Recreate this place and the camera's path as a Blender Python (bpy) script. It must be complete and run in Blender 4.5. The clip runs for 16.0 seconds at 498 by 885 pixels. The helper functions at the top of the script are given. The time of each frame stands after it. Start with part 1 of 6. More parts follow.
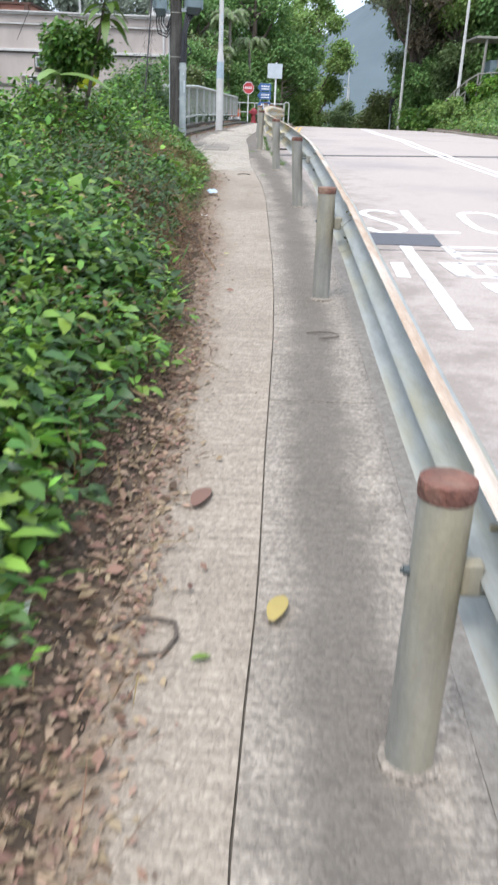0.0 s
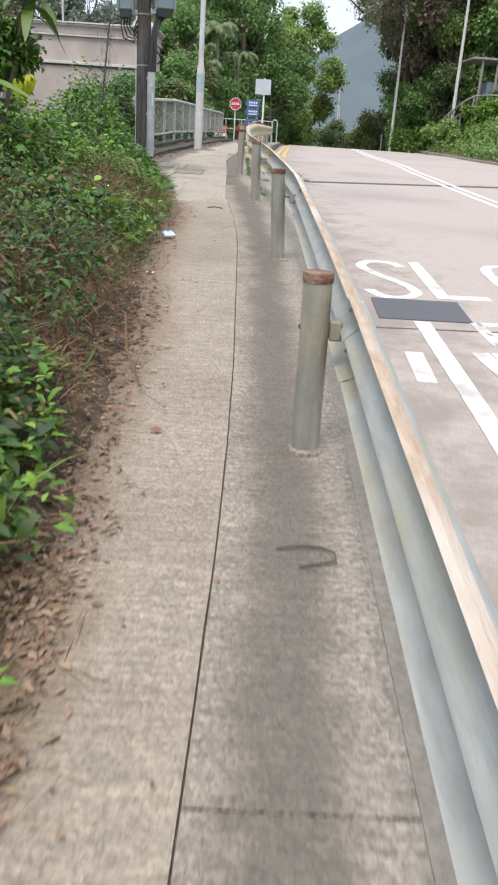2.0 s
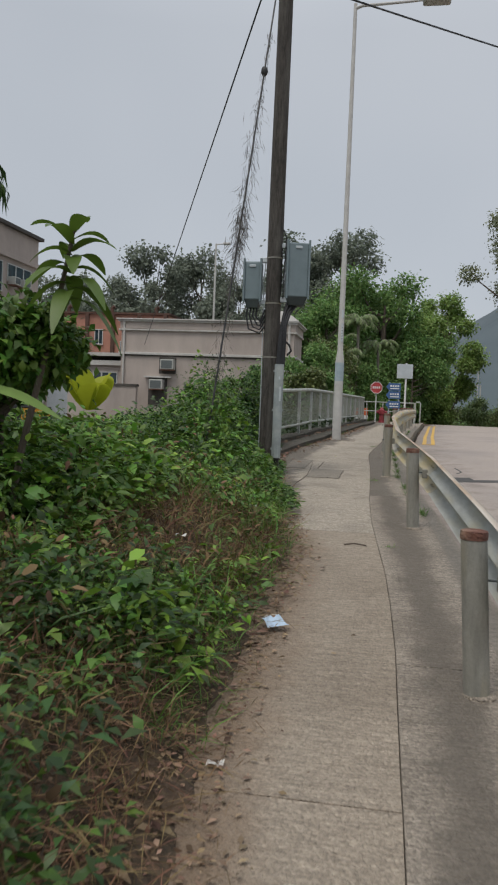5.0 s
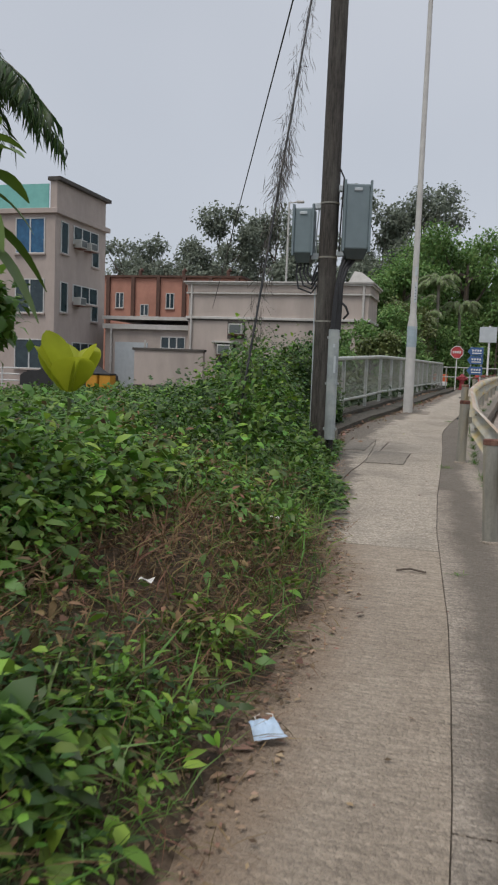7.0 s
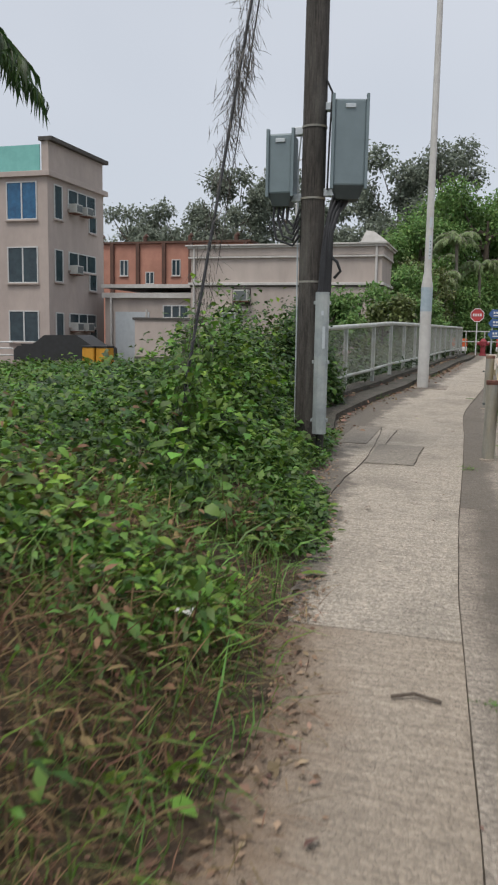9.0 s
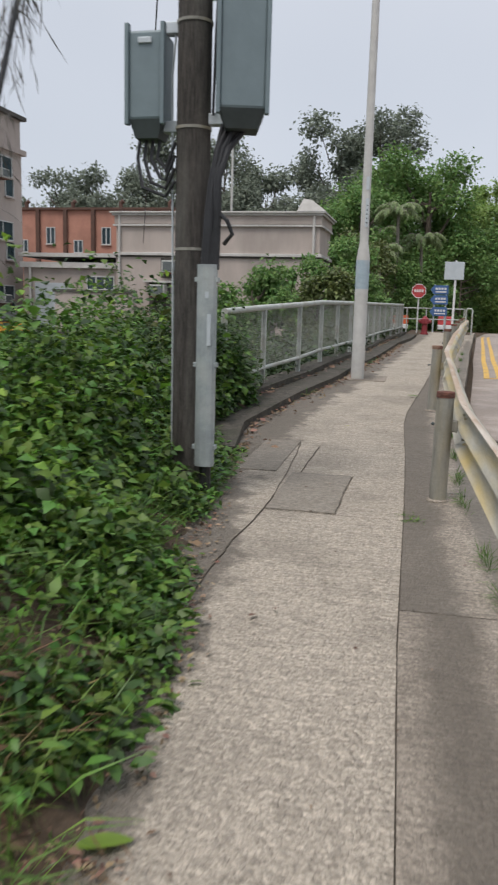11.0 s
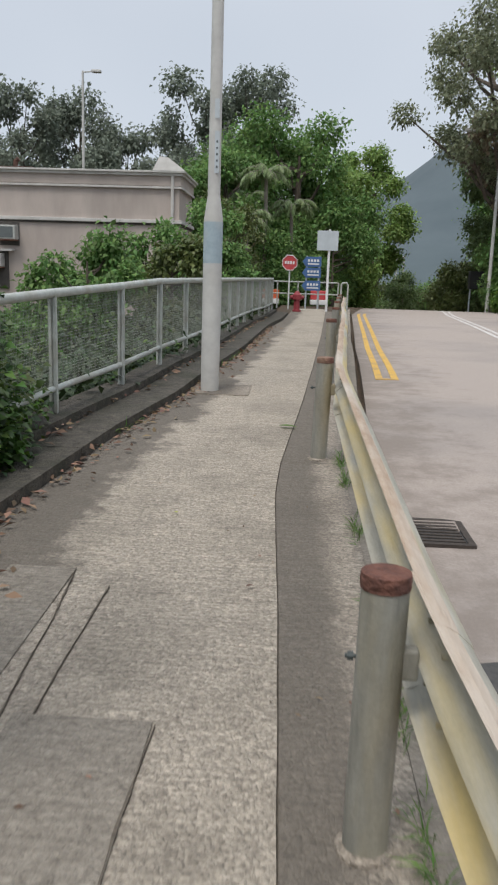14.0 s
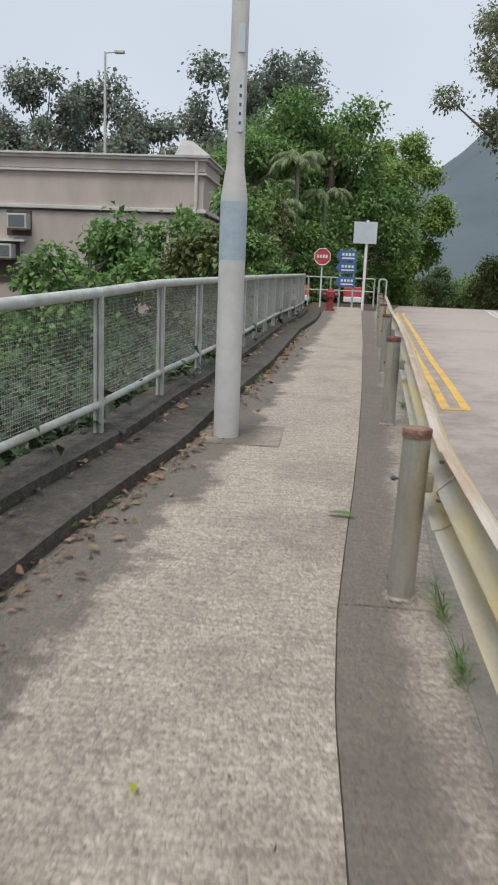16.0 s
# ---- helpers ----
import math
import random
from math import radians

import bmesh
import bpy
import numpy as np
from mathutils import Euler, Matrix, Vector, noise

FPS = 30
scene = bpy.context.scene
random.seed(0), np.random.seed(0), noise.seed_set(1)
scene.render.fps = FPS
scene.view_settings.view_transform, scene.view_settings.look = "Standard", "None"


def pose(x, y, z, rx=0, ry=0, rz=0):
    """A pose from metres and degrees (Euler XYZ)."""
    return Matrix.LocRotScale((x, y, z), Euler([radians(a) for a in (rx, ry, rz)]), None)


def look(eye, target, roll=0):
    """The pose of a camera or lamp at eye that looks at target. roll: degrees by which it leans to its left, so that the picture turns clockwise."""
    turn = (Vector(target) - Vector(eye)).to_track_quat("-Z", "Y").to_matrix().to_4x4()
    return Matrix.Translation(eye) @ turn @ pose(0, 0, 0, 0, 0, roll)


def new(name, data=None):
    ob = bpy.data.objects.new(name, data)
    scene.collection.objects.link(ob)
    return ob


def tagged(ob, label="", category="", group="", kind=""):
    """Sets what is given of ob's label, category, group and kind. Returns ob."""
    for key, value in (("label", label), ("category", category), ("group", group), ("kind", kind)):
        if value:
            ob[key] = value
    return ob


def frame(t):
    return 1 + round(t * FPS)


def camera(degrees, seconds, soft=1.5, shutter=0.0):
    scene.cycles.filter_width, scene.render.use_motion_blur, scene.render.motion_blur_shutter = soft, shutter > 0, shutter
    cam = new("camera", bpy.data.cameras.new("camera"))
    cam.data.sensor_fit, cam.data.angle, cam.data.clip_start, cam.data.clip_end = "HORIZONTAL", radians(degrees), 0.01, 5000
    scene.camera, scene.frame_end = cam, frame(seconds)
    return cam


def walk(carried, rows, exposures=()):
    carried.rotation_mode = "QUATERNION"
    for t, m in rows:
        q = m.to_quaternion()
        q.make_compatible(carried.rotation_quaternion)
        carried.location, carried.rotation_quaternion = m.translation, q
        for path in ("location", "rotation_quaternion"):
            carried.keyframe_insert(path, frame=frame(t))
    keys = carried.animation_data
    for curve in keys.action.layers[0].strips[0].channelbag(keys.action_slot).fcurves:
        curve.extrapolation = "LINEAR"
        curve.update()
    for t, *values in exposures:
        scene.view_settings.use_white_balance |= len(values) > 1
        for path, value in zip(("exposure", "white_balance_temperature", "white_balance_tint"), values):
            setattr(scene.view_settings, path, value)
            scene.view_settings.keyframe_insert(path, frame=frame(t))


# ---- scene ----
cam = camera(34.71, 16.0, soft=2.1, shutter=0.4)
PATH = [
    (0.0, 0.005, -0.467, 1.267, 0.93, -22.03, -2.17),
    (0.5, 0.004, 0.105, 1.321, -0.90, -20.12, -2.11),
    (1.0, 0.077, 0.718, 1.330, -1.55, -19.76, -2.52),
    (1.5, 0.128, 1.297, 1.336, -0.75, -20.57, -3.06),
    (2.0, 0.161, 1.923, 1.348, 0.27, -21.01, -3.57),
    (2.5, 0.181, 2.559, 1.382, 1.30, -20.97, -4.19),
    (3.0, 0.108, 3.194, 1.400, 3.24, -18.58, -3.41),
    (3.5, 0.091, 3.806, 1.494, 5.21, -13.01, -2.66),
    (4.0, 0.050, 4.371, 1.595, 6.81, -5.64, -1.71),
    (4.5, 0.036, 4.854, 1.622, 9.23, -3.55, -2.45),
    (5.0, 0.006, 5.295, 1.620, 10.19, -2.54, -2.29),
    (7.5, 0.073, 7.351, 1.759, 16.77, -6.31, -1.67),
    (8.0, 0.047, 7.861, 1.764, 17.14, -7.12, -1.07),
    (10.5, -0.122, 10.760, 1.960, 15.54, -8.65, -1.31),
    (11.0, -0.138, 11.293, 1.965, 12.95, -9.58, -1.57),
    (11.5, -0.193, 11.911, 1.980, 10.09, -9.43, -2.44),
    (12.0, -0.211, 12.486, 2.040, 6.26, -8.00, -3.31),
    (12.5, -0.268, 13.060, 2.083, 4.21, -6.97, -1.97),
    (13.0, -0.283, 13.673, 2.106, 3.32, -7.87, -1.95),
    (13.5, -0.309, 14.314, 2.102, 3.26, -9.72, -1.90),
    (14.0, -0.254, 14.929, 2.112, 3.89, -11.41, -1.82),
    (14.5, -0.273, 15.559, 2.101, 4.83, -12.33, -1.48),
    (15.0, -0.292, 16.118, 2.137, 5.24, -12.31, -1.70),
    (15.5, -0.376, 16.722, 2.169, 5.76, -12.30, -1.93),
    (16.0, -0.469, 17.344, 2.197, 5.83, -11.99, -2.31),
]
walk(cam, [(t, pose(x, y, z, 90 + pitch, roll, yaw)) for t, x, y, z, yaw, pitch, roll in PATH],
     exposures=[(0.0, 1.08, 6000, 11), (0.5, 0.52, 6480, 18), (1.0, 0.48, 6500, 15), (1.5, 0.7, 6480, 14), (2.0, 0.86, 6420, 12), (3.0, 0.87, 6250, 10), (3.5, 0.86, 6350, 10), (4.0, -0.15, 6600, 10), (4.5, -0.28, 6780, 10), (5.0, -0.12, 6680, 10), (7.5, 0.06, 6620, 12), (8.0, 0.15, 6680, 12), (10.5, 0.25, 6600, 10), (11.0, 0.25, 6620, 12), (11.5, 0.32, 6620, 12), (12.0, 0.3, 6600, 10), (12.5, -0.08, 6850, 10), (13.5, 0.1, 6600, 10), (14.5, 0.3, 6520, 10), (15.5, 0.22, 6500, 10), (16.0, 0.32, 6500, 10)])

# ---- world and sun: bright overcast ----
world = bpy.data.worlds.new("overcast_sky")
scene.world = world
world.use_nodes = True
wn, wl = world.node_tree.nodes, world.node_tree.links
wn.clear()
sky = wn.new("ShaderNodeTexSky")
sky.sky_type, sky.sun_disc = 'NISHITA', False
sky.sun_elevation, sky.sun_rotation = radians(58), radians(200)
sky_strength = wn.new("ShaderNodeBackground")
sky_strength.inputs["Strength"].default_value = 0.012
wl.new(sky.outputs[0], sky_strength.inputs["Color"])
cloud_co = wn.new("ShaderNodeTexCoord")
cloud_noise = wn.new("ShaderNodeTexNoise")
cloud_noise.inputs["Scale"].default_value, cloud_noise.inputs["Detail"].default_value = 1.6, 3.0
wl.new(cloud_co.outputs["Generated"], cloud_noise.inputs["Vector"])
cloud_ramp = wn.new("ShaderNodeValToRGB")
cloud_ramp.color_ramp.elements[0].position, cloud_ramp.color_ramp.elements[1].position = 0.3, 0.75
cloud_ramp.color_ramp.elements[0].color = (0.475, 0.525, 0.592, 1)
cloud_ramp.color_ramp.elements[1].color = (0.59, 0.632, 0.695, 1)
wl.new(cloud_noise.outputs["Fac"], cloud_ramp.inputs[0])
cloud_layer = wn.new("ShaderNodeBackground")
zenith_split = wn.new("ShaderNodeSeparateXYZ")
wl.new(cloud_co.outputs["Generated"], zenith_split.inputs[0])
zenith = wn.new("ShaderNodeMapRange")
zenith.inputs["From Min"].default_value, zenith.inputs["From Max"].default_value = 0.42, 1.0
zenith.inputs["To Min"].default_value, zenith.inputs["To Max"].default_value = 0.9, 1.6
wl.new(zenith_split.outputs["Z"], zenith.inputs["Value"])
wl.new(zenith.outputs[0], cloud_layer.inputs["Strength"])
wl.new(cloud_ramp.outputs[0], cloud_layer.inputs["Color"])
sky_sum = wn.new("ShaderNodeAddShader")
wl.new(sky_strength.outputs[0], sky_sum.inputs[0])
wl.new(cloud_layer.outputs[0], sky_sum.inputs[1])
world_out = wn.new("ShaderNodeOutputWorld")
wl.new(sky_sum.outputs[0], world_out.inputs["Surface"])

sun = new("sun", bpy.data.lights.new("sun", 'SUN'))
sun.data.energy, sun.data.angle, sun.data.color = 1.8, radians(25), (1.0, 0.96, 0.9)
sun.matrix_world = look((0, 0, 40), (8, 18, 0))


# ---- plan: the line of the footpath and the road, by distance along y ----
def along(*knots):
    ys, vs = [k[0] for k in knots], [k[1] for k in knots]
    return lambda y: float(np.interp(y, ys, vs))


ground_z = along((-12, -0.85), (-2, -0.30), (2, -0.08), (6, 0.205), (10, 0.435), (14, 0.61), (18, 0.763), (22, 0.918),
                 (24, 0.99), (28, 1.03), (52, 1.215), (56, 1.15), (62, 0.8), (70, 0.1), (85, -1.5), (120, -4.0), (700, -6))
seam_x = along((-12, -0.1), (0.77, 0.0), (1.16, 0.02), (1.7, 0.05), (2.66, 0.072), (3.2, 0.09), (4.2, 0.12), (5, 0.13), (6, 0.13), (7.4, 0.11), (8.6, 0.09), (9.4, 0.08),
               (10.2, 0.05), (11, 0.012), (12, -0.065), (13, -0.14), (14.4, -0.2), (16.6, -0.255), (18, -0.3), (19, -0.345), (19.7, -0.375), (20.4, -0.365), (21.2, -0.32),
               (22.2, -0.255), (23.1, -0.205), (25.6, -0.09), (32, 0.16), (44, 0.55))
edge_x = along((-12, -0.25), (3.8, -0.27), (5.6, -0.35), (7.0, -0.38), (8.2, -0.53), (9.3, -0.57), (11.4, -0.6), (12.5, -0.8), (14, -0.98),
               (15.1, -1.26), (16.85, -1.55), (18.8, -1.88), (21, -1.70), (22.8, -1.45), (24.5, -1.35), (27.5, -1.18),
               (33.7, -1.03), (37, -0.8), (46, -0.6))
post_x = along((-12, 0.38), (1.02, 0.415), (5.05, 0.46), (8.94, 0.45), (12.83, 0.255), (16.73, -0.04), (20.62, -0.1), (24.1, 0.08),
               (27.6, 0.26), (31, 0.40), (35, 0.62), (46, 1.2))
centre_x = along((-12, 4.6), (12, 4.4), (16.9, 4.19), (22.4, 4.05), (33.6, 4.55), (47.8, 5.68), (60, 7.2), (120, 18))


def kerb_x(y):
    return post_x(y) + 0.30 if y < 46 else 1.5 + (y - 46) * 0.12


def right_x(y):
    return centre_x(y) + 3.9


def road_z(x, y):
    return ground_z(y) - 0.17 + 0.012 * (x - kerb_x(y)) * (1 if y < 40 else max(0, 1 - (y - 40) / 10))


def bank_rise(d):
    return float(np.interp(d, [0, 0.12, 0.25, 0.5, 0.75, 1.2, 2, 3, 4.5, 8, 14, 40], [-0.06, 0.0, 0.05, 0.19, 0.30, 0.42, 0.4, 0.2, -0.15, -0.5, -0.65, -0.7]))


def bank_z(x, y):
    """Height of the bare ground anywhere."""
    e, k, r = edge_x(y), kerb_x(y), right_x(y)
    g = ground_z(y)
    if x < e:
        d = e - x
        n = 0.05 * noise.noise((x * 1.7, y * 1.7, 3)) + 0.03 * noise.noise((x * 5, y * 5, 8))
        if y < 18:
            z = g + bank_rise(d) + n * min(1, d * 2) + 0.045 * (noise.noise((x * 7, y * 7, 15)) + noise.noise((x * 2.6, y * 2.6, 16))) * max(0, 1 - abs(d - 0.18) / 0.3)
        else:
            low = g - 0.1 - 0.55 * max(0, min(1, (d - 0.62) / 0.8)) - 0.5 * max(0, min(1, (d - 2) / 4))
            z = low + n * min(1, d)
            if y < 20:
                z += (g + bank_rise(d) + n - z) * (20 - y) / 2
        far = max(0.0, min(1.0, (d - 3) / 5))
        return z + ((0.25 + n * 3) - z) * far
    if x > r:
        rr = x - r
        up = float(np.interp(rr, [0, 0.25, 1.2, 2.5, 4.0, 8, 30, 300], [-0.04, 0.02, 0.1, 1.1, 1.9, 2.1, 4.0, 12.0]))
        return g + up + 0.12 * noise.noise((x * 0.9, y * 0.9, 1)) * min(1, rr)
    return g - 0.34 if x > k else g - 0.14


# ---- materials ----
def material(name, base, second=None, scale=8.0, detail=6.0, rough=0.8, metal=0.0, bump=0.2, bump_scale=60.0, stain=None,
             stain_scale=0.9, stain_amount=0.5, per_piece=0.0, stretch=(1, 1, 1), translucent=0.0, bands=(), speckle=0.0, chips=0.0, combed=0.0):
    """Procedural surface: grain between two colours, large stains, fine relief, variation from piece to piece."""
    m = bpy.data.materials.new(name)
    m.use_nodes = True
    n, l = m.node_tree.nodes, m.node_tree.links
    b = n["Principled BSDF"]
    co = n.new("ShaderNodeTexCoord")
    mp = n.new("ShaderNodeMapping")
    mp.inputs["Scale"].default_value = stretch
    l.new(co.outputs["Object"], mp.inputs["Vector"])
    g = n.new("ShaderNodeTexNoise")
    g.inputs["Scale"].default_value, g.inputs["Detail"].default_value, g.inputs["Roughness"].default_value = scale, detail, 0.65
    l.new(mp.outputs[0], g.inputs["Vector"])
    r = n.new("ShaderNodeValToRGB")
    second = second or tuple(c * 0.72 for c in base)
    r.color_ramp.elements[0].color, r.color_ramp.elements[1].color = (*second, 1), (*base, 1)
    r.color_ramp.elements[0].position, r.color_ramp.elements[1].position = 0.34, 0.66
    l.new(g.outputs["Fac"], r.inputs[0])
    out = r.outputs[0]
    if stain:
        s = n.new("ShaderNodeTexNoise")
        s.inputs["Scale"].default_value, s.inputs["Detail"].default_value = stain_scale, 5
        l.new(mp.outputs[0], s.inputs["Vector"])
        sr = n.new("ShaderNodeMapRange")
        sr.inputs["From Min"].default_value, sr.inputs["From Max"].default_value = 0.48, 0.68
        sr.inputs["To Max"].default_value = stain_amount
        l.new(s.outputs["Fac"], sr.inputs["Value"])
        mx = n.new("ShaderNodeMix")
        mx.data_type = 'RGBA'
        l.new(sr.outputs[0], mx.inputs["Factor"])
        l.new(out, mx.inputs["A"])
        mx.inputs["B"].default_value = (*stain, 1)
        out = mx.outputs["Result"]
    if speckle:
        sp = n.new("ShaderNodeTexNoise")
        sp.inputs["Scale"].default_value, sp.inputs["Detail"].default_value = 55, 9
        sp.inputs["Roughness"].default_value, sp.inputs["Distortion"].default_value = 0.8, 0.7
        l.new(co.outputs["Object"], sp.inputs["Vector"])
        sk = n.new("ShaderNodeMapRange")
        sk.inputs["From Min"].default_value, sk.inputs["From Max"].default_value = 0.36, 0.64
        sk.inputs["To Min"].default_value, sk.inputs["To Max"].default_value = 1 - speckle, 1 + speckle
        l.new(sp.outputs["Fac"], sk.inputs["Value"])
        sh = n.new("ShaderNodeHueSaturation")
        l.new(sk.outputs[0], sh.inputs["Value"])
        l.new(out, sh.inputs["Color"])
        out = sh.outputs[0]
    chip = None
    if chips:
        chip = n.new("ShaderNodeTexVoronoi")
        chip.inputs["Scale"].default_value = 78
        warp = n.new("ShaderNodeTexNoise")
        warp.inputs["Scale"].default_value, warp.inputs["Detail"].default_value = 40, 3
        l.new(co.outputs["Object"], warp.inputs["Vector"])
        shift = n.new("ShaderNodeVectorMath")
        shift.operation = 'MULTIPLY_ADD'
        shift.inputs[1].default_value = (0.03, 0.03, 0.03)
        l.new(warp.outputs["Color"], shift.inputs[0])
        l.new(co.outputs["Object"], shift.inputs[2])
        l.new(shift.outputs[0], chip.inputs["Vector"])
        tone = n.new("ShaderNodeSeparateColor")
        l.new(chip.outputs["Color"], tone.inputs[0])
        ck = n.new("ShaderNodeMapRange")
        ck.inputs["To Min"].default_value, ck.inputs["To Max"].default_value = 1 - chips, 1 + chips
        l.new(tone.outputs[0], ck.inputs["Value"])
        ch = n.new("ShaderNodeHueSaturation")
        l.new(ck.outputs[0], ch.inputs["Value"])
        l.new(out, ch.inputs["Color"])
        out = ch.outputs[0]
    if combed:
        cm = n.new("ShaderNodeMapping")
        cm.inputs["Scale"].default_value = (7, 58, 7)
        l.new(co.outputs["Object"], cm.inputs["Vector"])
        cn = n.new("ShaderNodeTexNoise")
        cn.inputs["Scale"].default_value, cn.inputs["Detail"].default_value, cn.inputs["Distortion"].default_value = 1.0, 5, 0.6
        l.new(cm.outputs[0], cn.inputs["Vector"])
        cv = n.new("ShaderNodeMapRange")
        cv.inputs["From Min"].default_value, cv.inputs["From Max"].default_value = 0.3, 0.7
        cv.inputs["To Min"].default_value, cv.inputs["To Max"].default_value = 1 - combed, 1 + combed
        l.new(cn.outputs["Fac"], cv.inputs["Value"])
        chs = n.new("ShaderNodeHueSaturation")
        l.new(cv.outputs[0], chs.inputs["Value"])
        l.new(out, chs.inputs["Color"])
        out = chs.outputs[0]
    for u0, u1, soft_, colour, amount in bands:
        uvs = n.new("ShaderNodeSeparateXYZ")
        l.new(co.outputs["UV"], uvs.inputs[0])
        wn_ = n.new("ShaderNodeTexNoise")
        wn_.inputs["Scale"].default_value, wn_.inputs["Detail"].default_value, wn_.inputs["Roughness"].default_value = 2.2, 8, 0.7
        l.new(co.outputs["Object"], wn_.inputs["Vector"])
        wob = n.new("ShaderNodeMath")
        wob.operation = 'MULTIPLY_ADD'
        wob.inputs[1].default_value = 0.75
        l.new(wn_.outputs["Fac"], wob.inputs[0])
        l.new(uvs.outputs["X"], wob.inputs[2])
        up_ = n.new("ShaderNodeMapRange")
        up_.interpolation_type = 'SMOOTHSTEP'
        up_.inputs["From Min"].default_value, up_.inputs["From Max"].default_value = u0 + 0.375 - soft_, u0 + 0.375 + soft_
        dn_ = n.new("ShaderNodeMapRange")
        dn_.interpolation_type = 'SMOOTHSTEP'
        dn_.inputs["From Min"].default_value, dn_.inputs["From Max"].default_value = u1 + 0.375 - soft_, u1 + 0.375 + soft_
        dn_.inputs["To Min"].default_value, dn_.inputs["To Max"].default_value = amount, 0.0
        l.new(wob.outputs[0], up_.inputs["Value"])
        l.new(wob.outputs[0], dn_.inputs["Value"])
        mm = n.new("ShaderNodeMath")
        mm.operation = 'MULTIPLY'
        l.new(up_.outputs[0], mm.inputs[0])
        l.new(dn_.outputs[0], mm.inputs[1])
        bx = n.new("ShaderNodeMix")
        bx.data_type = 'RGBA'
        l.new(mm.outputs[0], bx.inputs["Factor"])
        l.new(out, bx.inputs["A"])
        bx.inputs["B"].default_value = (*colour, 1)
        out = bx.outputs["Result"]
    if per_piece:
        geo = n.new("ShaderNodeNewGeometry")
        vr = n.new("ShaderNodeMapRange")
        vr.inputs["To Min"].default_value, vr.inputs["To Max"].default_value = 1 - per_piece, 1 + per_piece
        l.new(geo.outputs["Random Per Island"], vr.inputs["Value"])
        hs = n.new("ShaderNodeHueSaturation")
        l.new(vr.outputs[0], hs.inputs["Value"])
        hr = n.new("ShaderNodeMapRange")
        hr.inputs["To Min"].default_value, hr.inputs["To Max"].default_value = 0.5 + 0.05 * per_piece, 0.5 - 0.06 * per_piece
        mo = n.new("ShaderNodeMath")
        mo.operation = 'FRACT'
        mu = n.new("ShaderNodeMath")
        mu.operation = 'MULTIPLY'
        mu.inputs[1].default_value = 17.3
        l.new(geo.outputs["Random Per Island"], mu.inputs[0])
        l.new(mu.outputs[0], mo.inputs[0])
        l.new(mo.outputs[0], hr.inputs["Value"])
        l.new(hr.outputs[0], hs.inputs["Hue"])
        l.new(out, hs.inputs["Color"])
        out = hs.outputs[0]
    l.new(out, b.inputs["Base Color"])
    b.inputs["Roughness"].default_value, b.inputs["Metallic"].default_value = rough, metal
    if bump:
        bn = n.new("ShaderNodeTexNoise")
        bn.inputs["Scale"].default_value, bn.inputs["Detail"].default_value = bump_scale, 4
        l.new(mp.outputs[0], bn.inputs["Vector"])
        bp = n.new("ShaderNodeBump")
        bp.inputs["Strength"].default_value, bp.inputs["Distance"].default_value = bump, 0.02
        if chip:
            both = n.new("ShaderNodeMath")
            both.operation = 'MULTIPLY_ADD'
            both.inputs[1].default_value = -0.9
            l.new(chip.outputs["Distance"], both.inputs[0])
            l.new(bn.outputs["Fac"], both.inputs[2])
            l.new(both.outputs[0], bp.inputs["Height"])
        else:
            l.new(bn.outputs["Fac"], bp.inputs["Height"])
        l.new(bp.outputs[0], b.inputs["Normal"])
    if translucent:
        tr = n.new("ShaderNodeBsdfTranslucent")
        l.new(out, tr.inputs["Color"])
        ms = n.new("ShaderNodeMixShader")
        ms.inputs[0].default_value = translucent
        l.new(b.outputs[0], ms.inputs[1])
        l.new(tr.outputs[0], ms.inputs[2])
        l.new(ms.outputs[0], n["Material Output"].inputs["Surface"])
    return m


CONCRETE = material("walkway_concrete", (0.4, 0.335, 0.265), (0.285, 0.236, 0.182), 65, 12, 0.92, bump=0.7, bump_scale=70, stain=(0.255, 0.207, 0.158), stain_scale=1.1, stain_amount=0.6, bands=((-2, 0.42, 0.2, (0.22, 0.152, 0.1), 0.8),), speckle=0.14, chips=0.16, combed=0.2)
CONCRETE_STAINED = material("damp_stained_concrete", (0.545, 0.474, 0.39), (0.33, 0.283, 0.226), 58, 12, 0.92, bump=0.85, bump_scale=50, stain=(0.28, 0.243, 0.196), stain_scale=1.6, stain_amount=0.6, bands=((-2, 0.3, 0.06, (0.135, 0.117, 0.096), 0.8),), speckle=0.16, chips=0.24, combed=0.2)
JOINT = material("dirt_filled_joint", (0.17, 0.142, 0.11), (0.085, 0.071, 0.056), 40, 8, 0.95, bump=0.6, bump_scale=80, speckle=0.2)
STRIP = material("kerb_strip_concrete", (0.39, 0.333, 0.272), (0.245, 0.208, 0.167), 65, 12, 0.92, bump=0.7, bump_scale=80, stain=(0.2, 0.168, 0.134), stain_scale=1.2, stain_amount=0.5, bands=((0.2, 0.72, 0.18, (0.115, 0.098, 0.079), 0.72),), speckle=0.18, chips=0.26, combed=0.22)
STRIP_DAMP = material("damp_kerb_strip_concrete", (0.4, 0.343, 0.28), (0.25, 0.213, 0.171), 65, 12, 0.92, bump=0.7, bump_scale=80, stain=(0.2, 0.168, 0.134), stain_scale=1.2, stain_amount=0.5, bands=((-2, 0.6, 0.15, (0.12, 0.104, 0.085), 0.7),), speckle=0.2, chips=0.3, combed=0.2)
